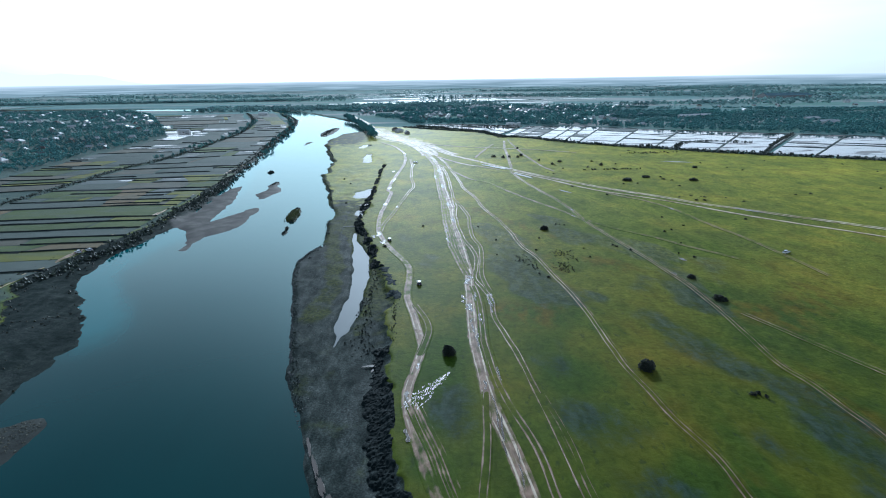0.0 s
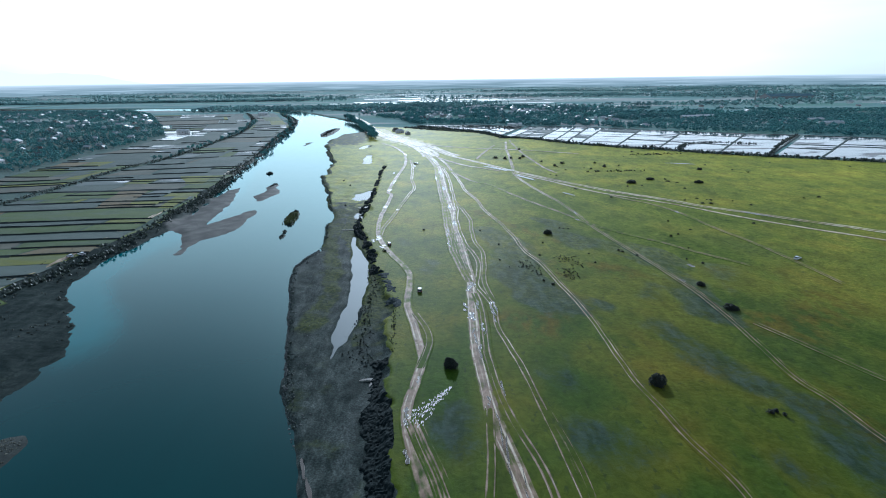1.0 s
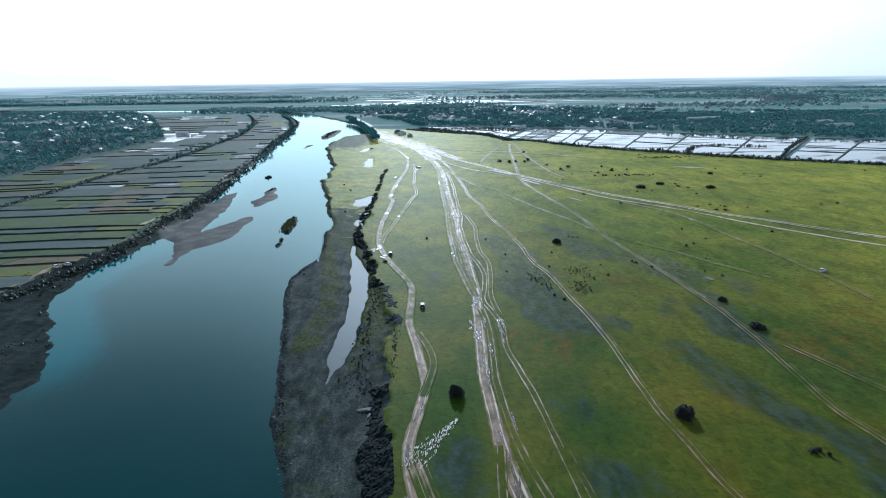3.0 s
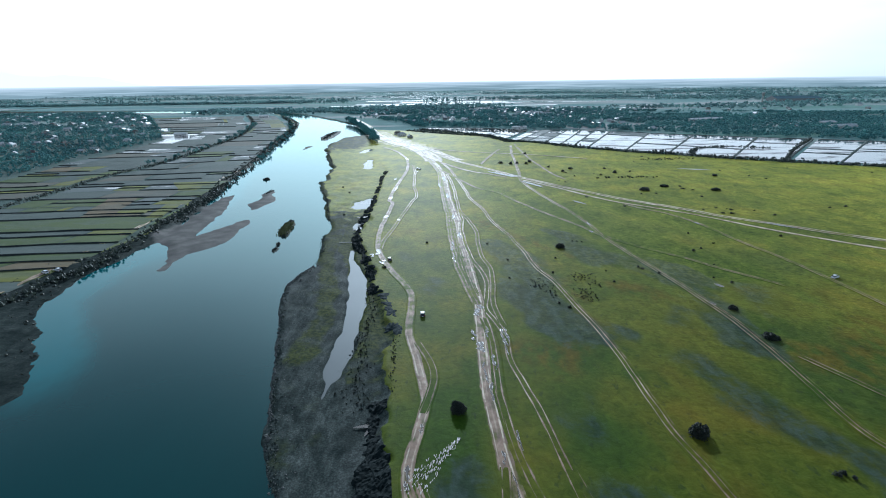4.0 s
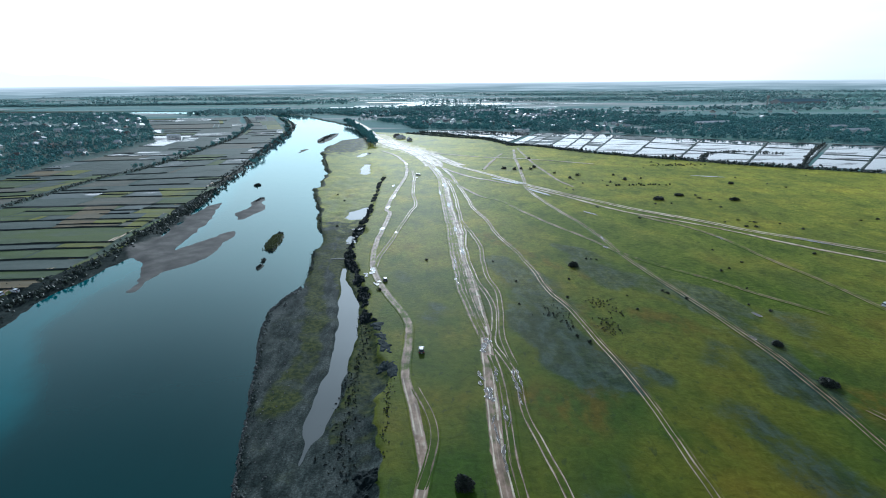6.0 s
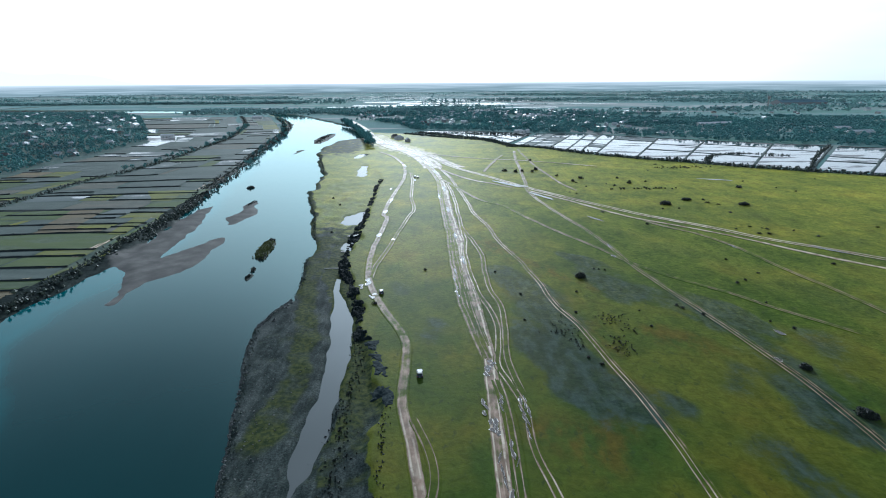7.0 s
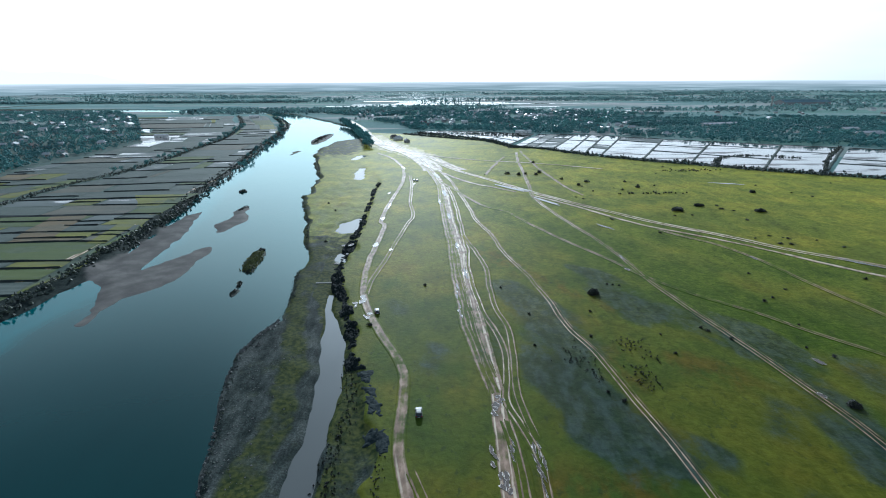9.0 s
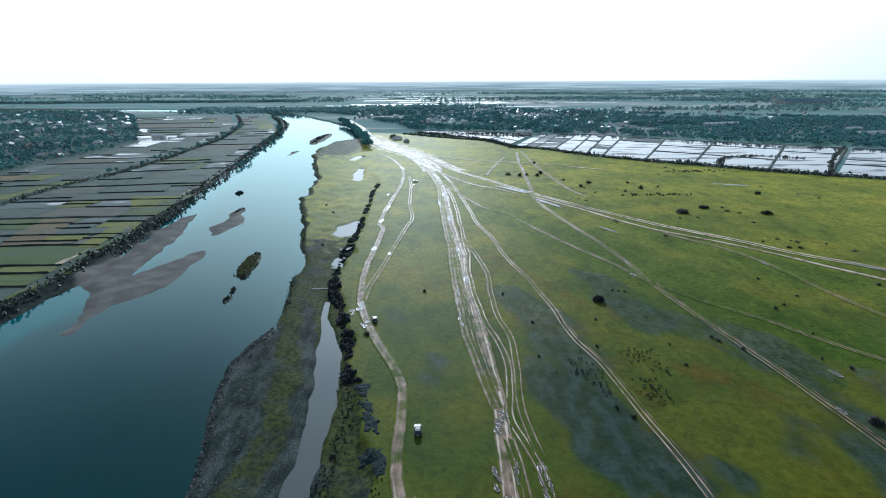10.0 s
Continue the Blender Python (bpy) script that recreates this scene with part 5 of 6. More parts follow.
stuff("horizon_woods", c, r * (3.5, 1.5, 0.9), M_FARHAZEWOOD, "hazy tree lines near the horizon", "woods", 9, 0.3)


# ---- shrubs and trees that stand alone ----
def shrub_mesh(rng, r, h, leaves):
    """Leafy crown of many small clumps on a lumpy, broken outline."""
    lobes = rng.normal(0, 0.34 * r, (14, 2))
    top = h * rng.uniform(0.45, 1.0, 14)
    i = rng.integers(0, 14, leaves)
    a, q = rng.uniform(0, 2 * math.pi, leaves), np.sqrt(rng.uniform(0, 1, leaves))
    t = rng.uniform(0.06, 1, leaves)
    rad = 0.55 * r * q * np.sqrt(np.clip(1.05 - t * t, 0.02, 1))
    cc = np.stack([lobes[i, 0] + np.cos(a) * rad, lobes[i, 1] + np.sin(a) * rad, top[i] * t], 1)
    s = rng.uniform(0.05, 0.14, leaves) * r
    return clumps(cc, np.stack([s, s, s * 0.8], 1), rng, 0.45)


def stems_mesh(rng, r, h, count):
    verts, faces = [], []
    for _ in range(count):
        a, lean = rng.uniform(0, 2 * math.pi), rng.uniform(0.15, 0.6) * r
        base = np.array([rng.normal(0, 0.12 * r), rng.normal(0, 0.12 * r), -0.25])
        for i, (t, w) in enumerate(((0, 0.07), (0.5, 0.045), (1, 0.015))):
            p = base + np.array([math.cos(a) * lean * t ** 1.3, math.sin(a) * lean * t ** 1.3, h * 0.85 * t + 0.25])
            for b in range(5):
                verts.append(tuple(p + np.array([math.cos(b * 1.2566), math.sin(b * 1.2566), 0]) * w * (0.6 + 0.2 * h)))
        k = len(verts) - 15
        for i in range(2):
            for b in range(5):
                faces.append((k + i * 5 + b, k + i * 5 + (b + 1) % 5, k + i * 5 + 5 + (b + 1) % 5, k + i * 5 + 5 + b))
    return verts, faces


def shrub(rng, r, h, leaves=420, mat=None, label="dark rounded shrub standing alone on the meadow", group="shrubs on the meadow"):
    base = tagged(new("shrub"), label, "shrub", group)
    v, f = shrub_mesh(rng, r, h, leaves)
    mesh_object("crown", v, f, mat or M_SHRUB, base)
    v, f = stems_mesh(rng, r, h, 5)
    mesh_object("stems", v, f, M_BARK, base)
    return base


rng = np.random.default_rng(33)
SHRUBS = [(3.4, 144.5, 1.9, 3.2), (57.6, 134.5, 2.4, 2.8), (101.8, 181, 2.4, 2.0), (56.6, 277, 2.1, 2.2), (197, 408, 2.8, 2.0), (147, 412, 3.1, 2.2), (166.5, 424, 2.3, 2.0), (225, 466, 2.0, 1.8), (101.9, 203, 1.8, 1.5)]
for x, y, r, h in SHRUBS:
    ob = shrub(rng, r, h, 1300)
    ob.matrix_basis = pose(x, y, height(x, y))
seed_shrubs = [shrub(rng, 1.0, 1.1, 260, label="small dark shrub-shaped clump among the grass") for _ in range(4)]
# Small shrubs; many of them are put in place of grazing animals.
SMALL = [(80.3, 121.5, 0.9), (81.8, 122, 0.9), (83, 120.5, 0.7), (42.1, 210, 0.7), (45, 206, 0.8), (27.2, 236, 0.6), (29.1, 259, 0.7), (51, 261, 0.7), (46.1, 242, 0.7), (68.5, 230.5, 0.7), (69, 243, 0.5), (84.3, 247.5, 0.8),
         (85.4, 245, 0.8), (90.1, 239.5, 0.9), (118, 269, 0.9), (122.9, 272, 0.8), (132.7, 280, 0.7), (128.4, 298, 0.8), (117.8, 249, 0.6), (109.9, 233.5, 0.6), (114.5, 228, 0.8), (172.4, 291, 1.0), (21.7, 284, 0.7), (-8.3, 287, 0.9)]
SMALL += [(65.1, 287, 0.6), (67.1, 286.5, 0.6), (69.4, 285.5, 0.6), (105.8, 497, 2.0), (115.6, 511, 2.2), (148.8, 487, 2.6), (133.9, 477, 1.4), (164, 493, 1.2), (56.8, 552, 2.4), (65.8, 546, 2.6), (85.7, 557, 2.6), (81.2, 546, 2.2), (98.7, 524, 1.6), (146.8, 510, 1.6), (90.3, 616, 2.2), (72, 549, 2.0)]
for n, (x, y, s) in enumerate(SMALL):
    m = pose(x, y, height(x, y), 0, 0, 57.0 * n)
    ob = copy_thing(seed_shrubs[n % 4], m @ Matrix.Diagonal((s, s, s * 0.95, 1)))
for n in range(90):
    x, y = rng.uniform(90, 420), rng.uniform(330, 600)
    if y < float(near_edge(x)) - 14 and vn(x, y, 40, 5) > -0.1:
        s = rng.uniform(0.5, 1.3)
        copy_thing(seed_shrubs[n % 4], pose(x, y, height(x, y), 0, 0, 40.0 * n) @ Matrix.Diagonal((s * 1.3, s, s * 0.7, 1)))
for n, ob in enumerate(seed_shrubs):
    x, y = ((-26, 251), (-62, 352), (-70, 420), (-79, 442))[n]
    ob.matrix_basis = pose(x, y, height(x, y))


# Dark leaf clumps put in place of grazing animals.
def tussocks():
    rng = np.random.default_rng(41)
    pts = []
    for cx, cy, w, d, n in ((57, 236, 4.5, 4, 36), (54.5, 218, 3.5, 6, 46), (60, 229, 3, 3, 14), (38.5, 228, 4, 5, 34), (41.5, 219, 2, 3, 14), (225, 565, 34, 6, 40), (150, 465, 22, 3, 30)):
        pts += [(cx + rng.normal(0, w / 1.6), cy + rng.normal(0, d / 1.6)) for _ in range(n)]
    p = np.array(pts)
    k = np.repeat(np.arange(len(p)), 5)
    s = np.where(p[k, 1] > 400, 0.5, 0.15) * rng.uniform(0.6, 1.2, len(k))
    cc = np.stack([p[k, 0] + rng.normal(0, 0.16, len(k)), p[k, 1] + rng.normal(0, 0.16, len(k)), rng.uniform(0.1, 0.5, len(k))], 1)
    stuff("grazing_clumps", cc, np.stack([s, s, s * 1.3], 1), M_SEDGE, "scattered dark clumps in place of grazing animals on the damp meadow", "sedge", 10)


tussocks()

# dry scrub over the bare bank across the river
n = 1500
x, y = rng.uniform(-182, -112, n), rng.uniform(95, 262, n)
d = left_bank(y) - x
k = (d > 1.0) & (d < 34) & (fbm(x, y, 13, 88, 3) > -0.15)
s = 0.34 * rng.uniform(0.5, 1.5, int(k.sum()))
stuff("bank_tussocks", np.stack([x[k], y[k], land(x[k], y[k])[0] + 0.1], 1), np.stack([s, s, 0.8 * s], 1), M_SEDGE, "dry grey tussocks over the bare river bank", "tussocks", 16, 0.5)

# scrub on the cut bank between meadow and channel, with the bank's shade painted in
def scrub_mat(lo, hi, y0, y1, step, high, seed, label, mat=None):
    """A tangled low thicket, by default dark enough to stand for bank shade too: a rough continuous mat with a torn
    outline between the lines lo and hi.
    """
    ys = np.arange(y0, y1, step * 1.3)
    n = int(max(float(hi(y)) - float(lo(y)) for y in ys) / step) + 8
    u = np.linspace(-0.15, 1.15, n)
    L, H = np.array([float(lo(y)) for y in ys]), np.array([float(hi(y)) for y in ys])
    x = (L[:, None] + (H - L)[:, None] * u[None]).ravel()
    y = np.repeat(ys[:, None], n, 1).ravel()
    x = x + 0.3 * step * vn(x, y, 0.4, seed)
    l, h = np.interp(y, ys, L), np.interp(y, ys, H)
    inside = np.minimum(x - l, h - x) + 1.9 * fbm(x, y, 6, seed, 3) + 0.9 * vn(x, y, 0.9, seed + 5)
    inside = np.minimum(inside, np.minimum(y - y0, y1 - y) - 1 + 1.5 * vn(x, y, 2, seed))
    z = land(x, y)[0] - 0.15 + sm(inside, -0.2, 1.2) * (0.15 + high * (0.5 + 0.35 * vn(x, y, 1.9, seed + 1) + 0.35 * vn(x, y, 0.45, seed + 2)))
    m = len(ys)
    i = np.arange(m * n).reshape(m, n)
    f = np.stack([i[:-1, :-1], i[:-1, 1:], i[1:, 1:], i[1:, :-1]], -1).reshape(-1, 4)
    f = f[inside[f].max(1) > -0.6]
    return tagged(mesh_object("scrub_thicket", np.stack([x, y, z], -1), f, mat or M_SCRUBSHADE), label, "scrub", kind="stuff")


thick = "dark tangled scrub with the cut bank's shade painted in"
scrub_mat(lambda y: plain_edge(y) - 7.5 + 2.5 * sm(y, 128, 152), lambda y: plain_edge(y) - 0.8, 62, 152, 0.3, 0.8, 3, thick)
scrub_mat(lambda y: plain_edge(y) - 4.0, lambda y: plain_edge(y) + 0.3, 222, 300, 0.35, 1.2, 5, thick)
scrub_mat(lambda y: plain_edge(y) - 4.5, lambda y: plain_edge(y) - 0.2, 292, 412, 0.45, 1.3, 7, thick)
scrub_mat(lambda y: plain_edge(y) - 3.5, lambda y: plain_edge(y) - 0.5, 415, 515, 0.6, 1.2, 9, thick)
scrub_mat(lambda y: np.interp(y, [188, 200, 212, 224], [-19.5, -20.5, -22, -26.5]), lambda y: np.interp(y, [188, 200, 212, 224], [-16.6, -17.2, -19, -22.5]), 189, 223, 0.3, 0.35, 11, "slate-dark earth and brambles in an eroded dip", M_SLIP)
scrub_mat(lambda y: np.interp(y, [184, 200, 216], [-15.5, -18.0, -24]), lambda y: np.interp(y, [184, 200, 216], [-13.2, -15.6, -21]), 185, 215, 0.3, 0.3, 13, "slate-dark earth and brambles in an eroded dip", M_SLIP)
c, r = join([belt([(-26, 178), (-26.5, 188), (-26, 200)], 3.0, 0.1, 1.3, 4, rng, 0.3), belt([(-24, 202), (-27, 214), (-30, 226)], 3.0, 0.1, 1.2, 3, rng, 0.3), belt([(-14, 156), (-15, 172), (-15.5, 186)], 1.6, 0.0, 0.4, 2, rng, 0.28),
             belt([(-22, 150), (-24, 162), (-25, 176)], 5.0, 0.0, 0.7, 4, rng, 0.3)])
stuff("bank_brambles", c, r, M_SHRUB, "scattered dark brambles on the channel bank", "brambles", 12, 0.5)
c, r = join([belt([(float(right_bank(y)) + 1.0, y) for y in (120, 150, 180, 210, 235, 250, 277, 300, 340)], 1.6, -0.2, 0.4, 4, rng, 0.32), belt([(float(right_bank(y)) + 1.0, y) for y in (340, 400, 470, 560, 640)], 1.4, -0.2, 0.5, 3, rng, 0.36)])
stuff("shore_scrub", c, r, M_HEDGE, "low dark scrub hanging over the water's edge", "scrub", 13, 0.5)
c, r = join([belt([(-88.5, 311), (-90, 320), (-91.5, 336)], 3.2, 0.2, 1.4, 26, rng, 0.45)])
stuff("island_scrub", c, r, M_GREENSHRUB, "yellow-green willow scrub on a small river island", "scrub", 14, 0.4)
c, r = join([belt([(-91.3, 338), (-91.8, 342)], 1.4, 0.3, 1.8, 12, rng, 0.5), belt([(-85, 282), (-86, 296)], 0.8, 0.0, 0.5, 5, rng, 0.5), belt([(-155.5, 488), (-154.5, 491)], 2.2, 0.0, 1.6, 12, rng, 0.7), belt([(-134, 424), (-134, 441)], 1.6, 0.0, 0.8, 3, rng, 0.5),
             belt([(-176, 820), (-180, 880), (-181, 940)], 6, 0.0, 0.9, 2, rng, 0.9), belt([(-88, 309), (-89, 316)], 2.2, 0.0, 0.8, 6, rng, 0.5)])
stuff("river_snags", c, r, M_SHRUB, "dark brush and snags stranded in the river", "brush", 15, 0.5)


def stones(name, pts, count, spread, size, seed, label):
    rng = np.random.default_rng(seed)
    line = spline(pts, 1.0)
    i = rng.integers(0, len(line), count)
    x, y = line[i, 0] + rng.normal(0, spread, count), line[i, 1] + rng.normal(0, spread, count)
    z = np.maximum(land(x, y)[0], WATER)
    s = size * rng.uniform(0.4, 1.3, count) ** 1.5
    x = np.maximum(x, right_bank(y) + 0.6 * rng.uniform(0, 1, count))
    return stuff(name, np.stack([x, y, z + 0.2 * s], 1), np.stack([s, s, 0.7 * s], 1), M_STONE, label, "stones", seed)


stones("shore_stones", [(-64.8, 236), (-63.5, 246), (-60, 258)], 260, 1.3, 0.45, 61, "pale rubble stones along the river's edge")
stones("shore_rubble", [(-42, 133), (-47, 152), (-53, 177), (-61, 210), (-64.5, 228)], 420, 1.0, 0.4, 62, "grey stones scattered along the muddy shore")
stones("shelf_rubble", [(-36, 120), (-44, 160), (-52, 200), (-54, 240)], 600, 4.0, 0.2, 63, "small grey stones over the mud shelf")


rng = np.random.default_rng(64)
n = 900
t = rng.uniform(0, 1, n)
x, y = -98 - 26 * t + rng.normal(0, 5, n), 117 - 22 * t + rng.normal(0, 4, n)
k = blobs(NEAR_BAR[0], x, y) > 0
s = 0.22 * rng.uniform(0.4, 1.4, int(k.sum()))
stuff("bar_pebbles", np.stack([x[k], y[k], land(x[k], y[k])[0] + 0.05], 1), np.stack([s, s, 0.6 * s], 1), FIELD["brown"], "brown pebbles over a low river bar", "pebbles", 17, 0.4)


# ---- trees ----
def tree(rng, h, label, group):
    base = tagged(new("tree"), label, "tree", group)
    verts, faces = [], []

    def limb(p0, p1, w0, w1, n=3, sides=6):
        k = len(verts)
        for i in range(n + 1):
            t = i / n
            p = p0 + (p1 - p0) * t + np.array([0.05, 0.04, 0]) * h * math.sin(t * 3.0) * 0.3
            w = w0 + (w1 - w0) * t
            for b in range(sides):
                a = 2 * math.pi * b / sides
                verts.append((p[0] + math.cos(a) * w, p[1] + math.sin(a) * w, p[2]))
        for i in range(n):
            for b in range(sides):
                faces.append((k + i * sides + b, k + i * sides + (b + 1) % sides, k + (i + 1) * sides + (b + 1) % sides, k + (i + 1) * sides + b))

    limb(np.array([0, 0, -0.3]), np.array([0, 0, h * 0.8]), h * 0.022, h * 0.006, 4)
    tips = []
    for i in range(7):
        a, z0 = i * 2.4 + rng.uniform(0, 0.6), h * rng.uniform(0.25, 0.6)
        e = np.array([math.cos(a), math.sin(a), 0]) * h * rng.uniform(0.14, 0.24) + np.array([0, 0, z0 + h * rng.uniform(0.12, 0.3)])
        limb(np.array([0, 0, z0]), e, h * 0.010, h * 0.003, 2, 4)
        tips.append(e)
    mesh_object("trunk", verts, faces, M_BARK, base)
    tips.append(np.array([0, 0, h * 0.82]))
    n = 60
    i = rng.integers(0, len(tips), n)
    cc = np.array(tips)[i] + rng.normal(0, 0.075 * h, (n, 3))
    s = rng.uniform(0.035, 0.085, n) * h
    v, f = clumps(cc, np.stack([s, s, s], 1), rng, 0.45)
    mesh_object("crown", v, f, M_HAZEWOOD, base)
    return base


rng = np.random.default_rng(52)
kinds = [tree(rng, h, "grey-green tree in a row by the river bend", "trees by the river bend") for h in (9.0, 11.0, 13.0)]
line = spline([(-196, 1165), (-160, 1060), (-122, 920), (-100, 815), (-86, 742)], 9.0)
for n, (x, y) in enumerate(line):
    for row in range(2):
        px, py = x - 7 + 5.5 * row + rng.uniform(-2, 2), y + rng.uniform(-4, 4)
        copy_thing(kinds[(n + row) % 3], pose(px, py, height(px, py), 0, 0, 70.0 * n))
for n in range(60):
    y = rng.uniform(600, 1450)
    x = float(hedge_bank(y)) + rng.uniform(-4, 8)
    copy_thing(kinds[n % 3], pose(x, y, height(x, y), 0, 0, 33.0 * n) @ Matrix.Diagonal((0.6, 0.6, 0.55, 1)))
for n in range(50):
    y = rng.uniform(560, 1100)
    x = float(hedge_mid(y)) + rng.uniform(-6, 6)
    copy_thing(kinds[n % 3], pose(x, y, height(x, y), 0, 0, 33.0 * n) @ Matrix.Diagonal((0.6, 0.6, 0.55, 1)))
for n, ob in enumerate(kinds):
    ob.matrix_basis = pose(-180 + 6 * n, 1215 + 20 * n, 0)

# ---- houses ----
M_WALL = [mat_plain("wall_render_" + n, a, b, 0.85, 0.2, 0.6, bump=0.1) for n, a, b in (("cream", (0.38, 0.36, 0.32), (0.55, 0.53, 0.48)), ("white", (0.60, 0.60, 0.58), (0.78, 0.78, 0.76)), ("grey", (0.24, 0.24, 0.24), (0.36, 0.36, 0.35)))]
M_ROOF = [mat_plain("roof_sheet_" + n, a, b, ro, 0.5, 0.8, me, 0.1) for n, a, b, ro, me in (("zinc", (0.36, 0.38, 0.39), (0.52, 0.54, 0.55), 0.55, 0.25), ("brown", (0.085, 0.076, 0.070), (0.14, 0.125, 0.112), 0.8, 0.0),
                                                                                    ("slate", (0.09, 0.10, 0.11), (0.16, 0.17, 0.18), 0.6, 0.0), ("white", (0.42, 0.43, 0.44), (0.58, 0.59, 0.60), 0.6, 0.0), ("blue", (0.04, 0.11, 0.14), (0.06, 0.15, 0.19), 0.7, 0.0))]
M_GLASS = mat_plain("window_glass", (0.02, 0.025, 0.03), (0.04, 0.05, 0.06), 0.08, 0.5, 1.0, bump=0)
M_DOOR = mat_plain("door_wood", (0.10, 0.06, 0.04), (0.16, 0.10, 0.07))


def box(bm, x0, x1, y0, y1, z0, z1):
    v = [bm.verts.new(p) for p in ((x0, y0, z0), (x1, y0, z0), (x1, y1, z0), (x0, y1, z0), (x0, y0, z1), (x1, y0, z1), (x1, y1, z1), (x0, y1, z1))]
    for f in ((3, 2, 1, 0), (4, 5, 6, 7), (0, 1, 5, 4), (1, 2, 6, 5), (2, 3, 7, 6), (3, 0, 4, 7)):
        bm.faces.new([v[i] for i in f])


def house(w, d, h, rise, wall, roof, label, hipped=False):
    base = tagged(new("house"), label, "house", "village houses")
    bm = bmesh.new()
    a, b = w / 2, d / 2
    lo = [bm.verts.new(p) for p in ((-a, -b, -0.3), (a, -b, -0.3), (a, b, -0.3), (-a, b, -0.3))]
    hi = [bm.verts.new(p) for p in ((-a, -b, h), (a, -b, h), (a, b, h), (-a, b, h))]
    g = a * 0.45 if hipped else a
    r0, r1 = bm.verts.new((-g, 0, h + rise)), bm.verts.new((g, 0, h + rise))
    for i in range(4):
        bm.faces.new((lo[i], lo[(i + 1) % 4], hi[(i + 1) % 4], hi[i]))
    bm.faces.new((hi[1], hi[2], r1))
    bm.faces.new((hi[3], hi[0], r0))
    part("wall", bm, wall, base)
    bm = bmesh.new()
    e, o, t = 0.45, 0.45, 0.16
    drop = rise / b * o
    for s in (-1, 1):
        q = [(-a - e, s * (b + o), h - drop), (a + e, s * (b + o), h - drop), (g + e, 0, h + rise), (-g - e, 0, h + rise)]
        v = [bm.verts.new((x, y, z + 0.02)) for x, y, z in q] + [bm.verts.new((x, y, z + t)) for x, y, z in q]
        for f in ((3, 2, 1, 0), (4, 5, 6, 7), (0, 1, 5, 4), (1, 2, 6, 5), (2, 3, 7, 6), (3, 0, 4, 7)):
            bm.faces.new([v[i] for i in f])
    if hipped:
        for s in (-1, 1):
            q = [(s * (a + e), -b - o, h - drop), (s * (a + e), b + o, h - drop), (s * (g + e), 0, h + rise)]
            v = [bm.verts.new((x, y, z + 0.02)) for x, y, z in q] + [bm.verts.new((x, y, z + t)) for x, y, z in q]
            for f in ((0, 1, 2), (5, 4, 3), (0, 1, 4, 3), (1, 2, 5, 4), (2, 0, 3, 5)):
                bm.faces.new([v[i] for i in f])
    roof_ob = part("roof", bm, roof, base)
    bm = bmesh.new()
    box(bm, a * 0.3, a * 0.3 + 0.6, -0.3, 0.3, h + rise * 0.6, h + rise + 0.8)
    part("chimney", bm, M_CONCRETE, roof_ob)
    for x in (-a * 0.55, a * 0.5):
        bm = bmesh.new()
        box(bm, x - 0.55, x + 0.55, -b - 0.04, -b + 0.05, 0.9, 2.2)
        part("window", bm, M_GLASS, base)
    bm = bmesh.new()
    box(bm, -0.5, 0.5, -b - 0.05, -b + 0.05, 0, 2.05)
    part("door", bm, M_DOOR, base)
    return base


rng = np.random.default_rng(71)
HOUSES = [house(9, 7, 3.0, 2.2, M_WALL[0], M_ROOF[0], "cream village house with a zinc sheet roof"), house(11, 8, 3.2, 2.6, M_WALL[1], M_ROOF[3], "white village house with a pale roof", True),
          house(8, 6, 2.8, 2.0, M_WALL[2], M_ROOF[2], "grey village house with a dark slate roof"), house(10, 7, 3.0, 2.4, M_WALL[0], M_ROOF[1], "cream village house with a dull brown roof", True),
          house(12, 8, 4.6, 2.4, M_WALL[1], M_ROOF[0], "tall white village house with a zinc roof")]
taken = []


def settle(count, x0, x1, y0, y1, keep, gap, rise=0.0):
    made, tries = 0, 0
    while made < count and tries < count * 40:
        tries += 1
        x, y = rng.uniform(x0, x1), rng.uniform(y0, y1)
        if not keep(x, y) or any(abs(x - p) < gap and abs(y - q) < gap for p, q in taken):
            continue
        taken.append((x, y))
        s = rng.uniform(0.85, 1.15)
        copy_thing(HOUSES[int(rng.choice(5, p=[0.22, 0.20, 0.26, 0.16, 0.16]))], pose(x, y, rise, 0, 0, float(rng.choice([0, 90, 180, 270])) + rng.normal(8, 12)) @ Matrix.Diagonal((s, s, s, 1)))
        made += 1


settle(150, -1250, -395, 560, 1450, lambda x, y: x < float(village_edge(y)) - 12 and y > -0.62 * x + 190, 14)
settle(100, -260, 330, 960, 1560, lambda x, y: y > float(far_edge(x)) + 60 and x > float(right_bank(y)) + 110, 17)
settle(34, 330, 1300, 760, 1500, lambda x, y: y > float(far_edge(min(x, 900))) + 50, 26)
settle(12, 1100, 2100, 1600, 2300, lambda x, y: True, 40)


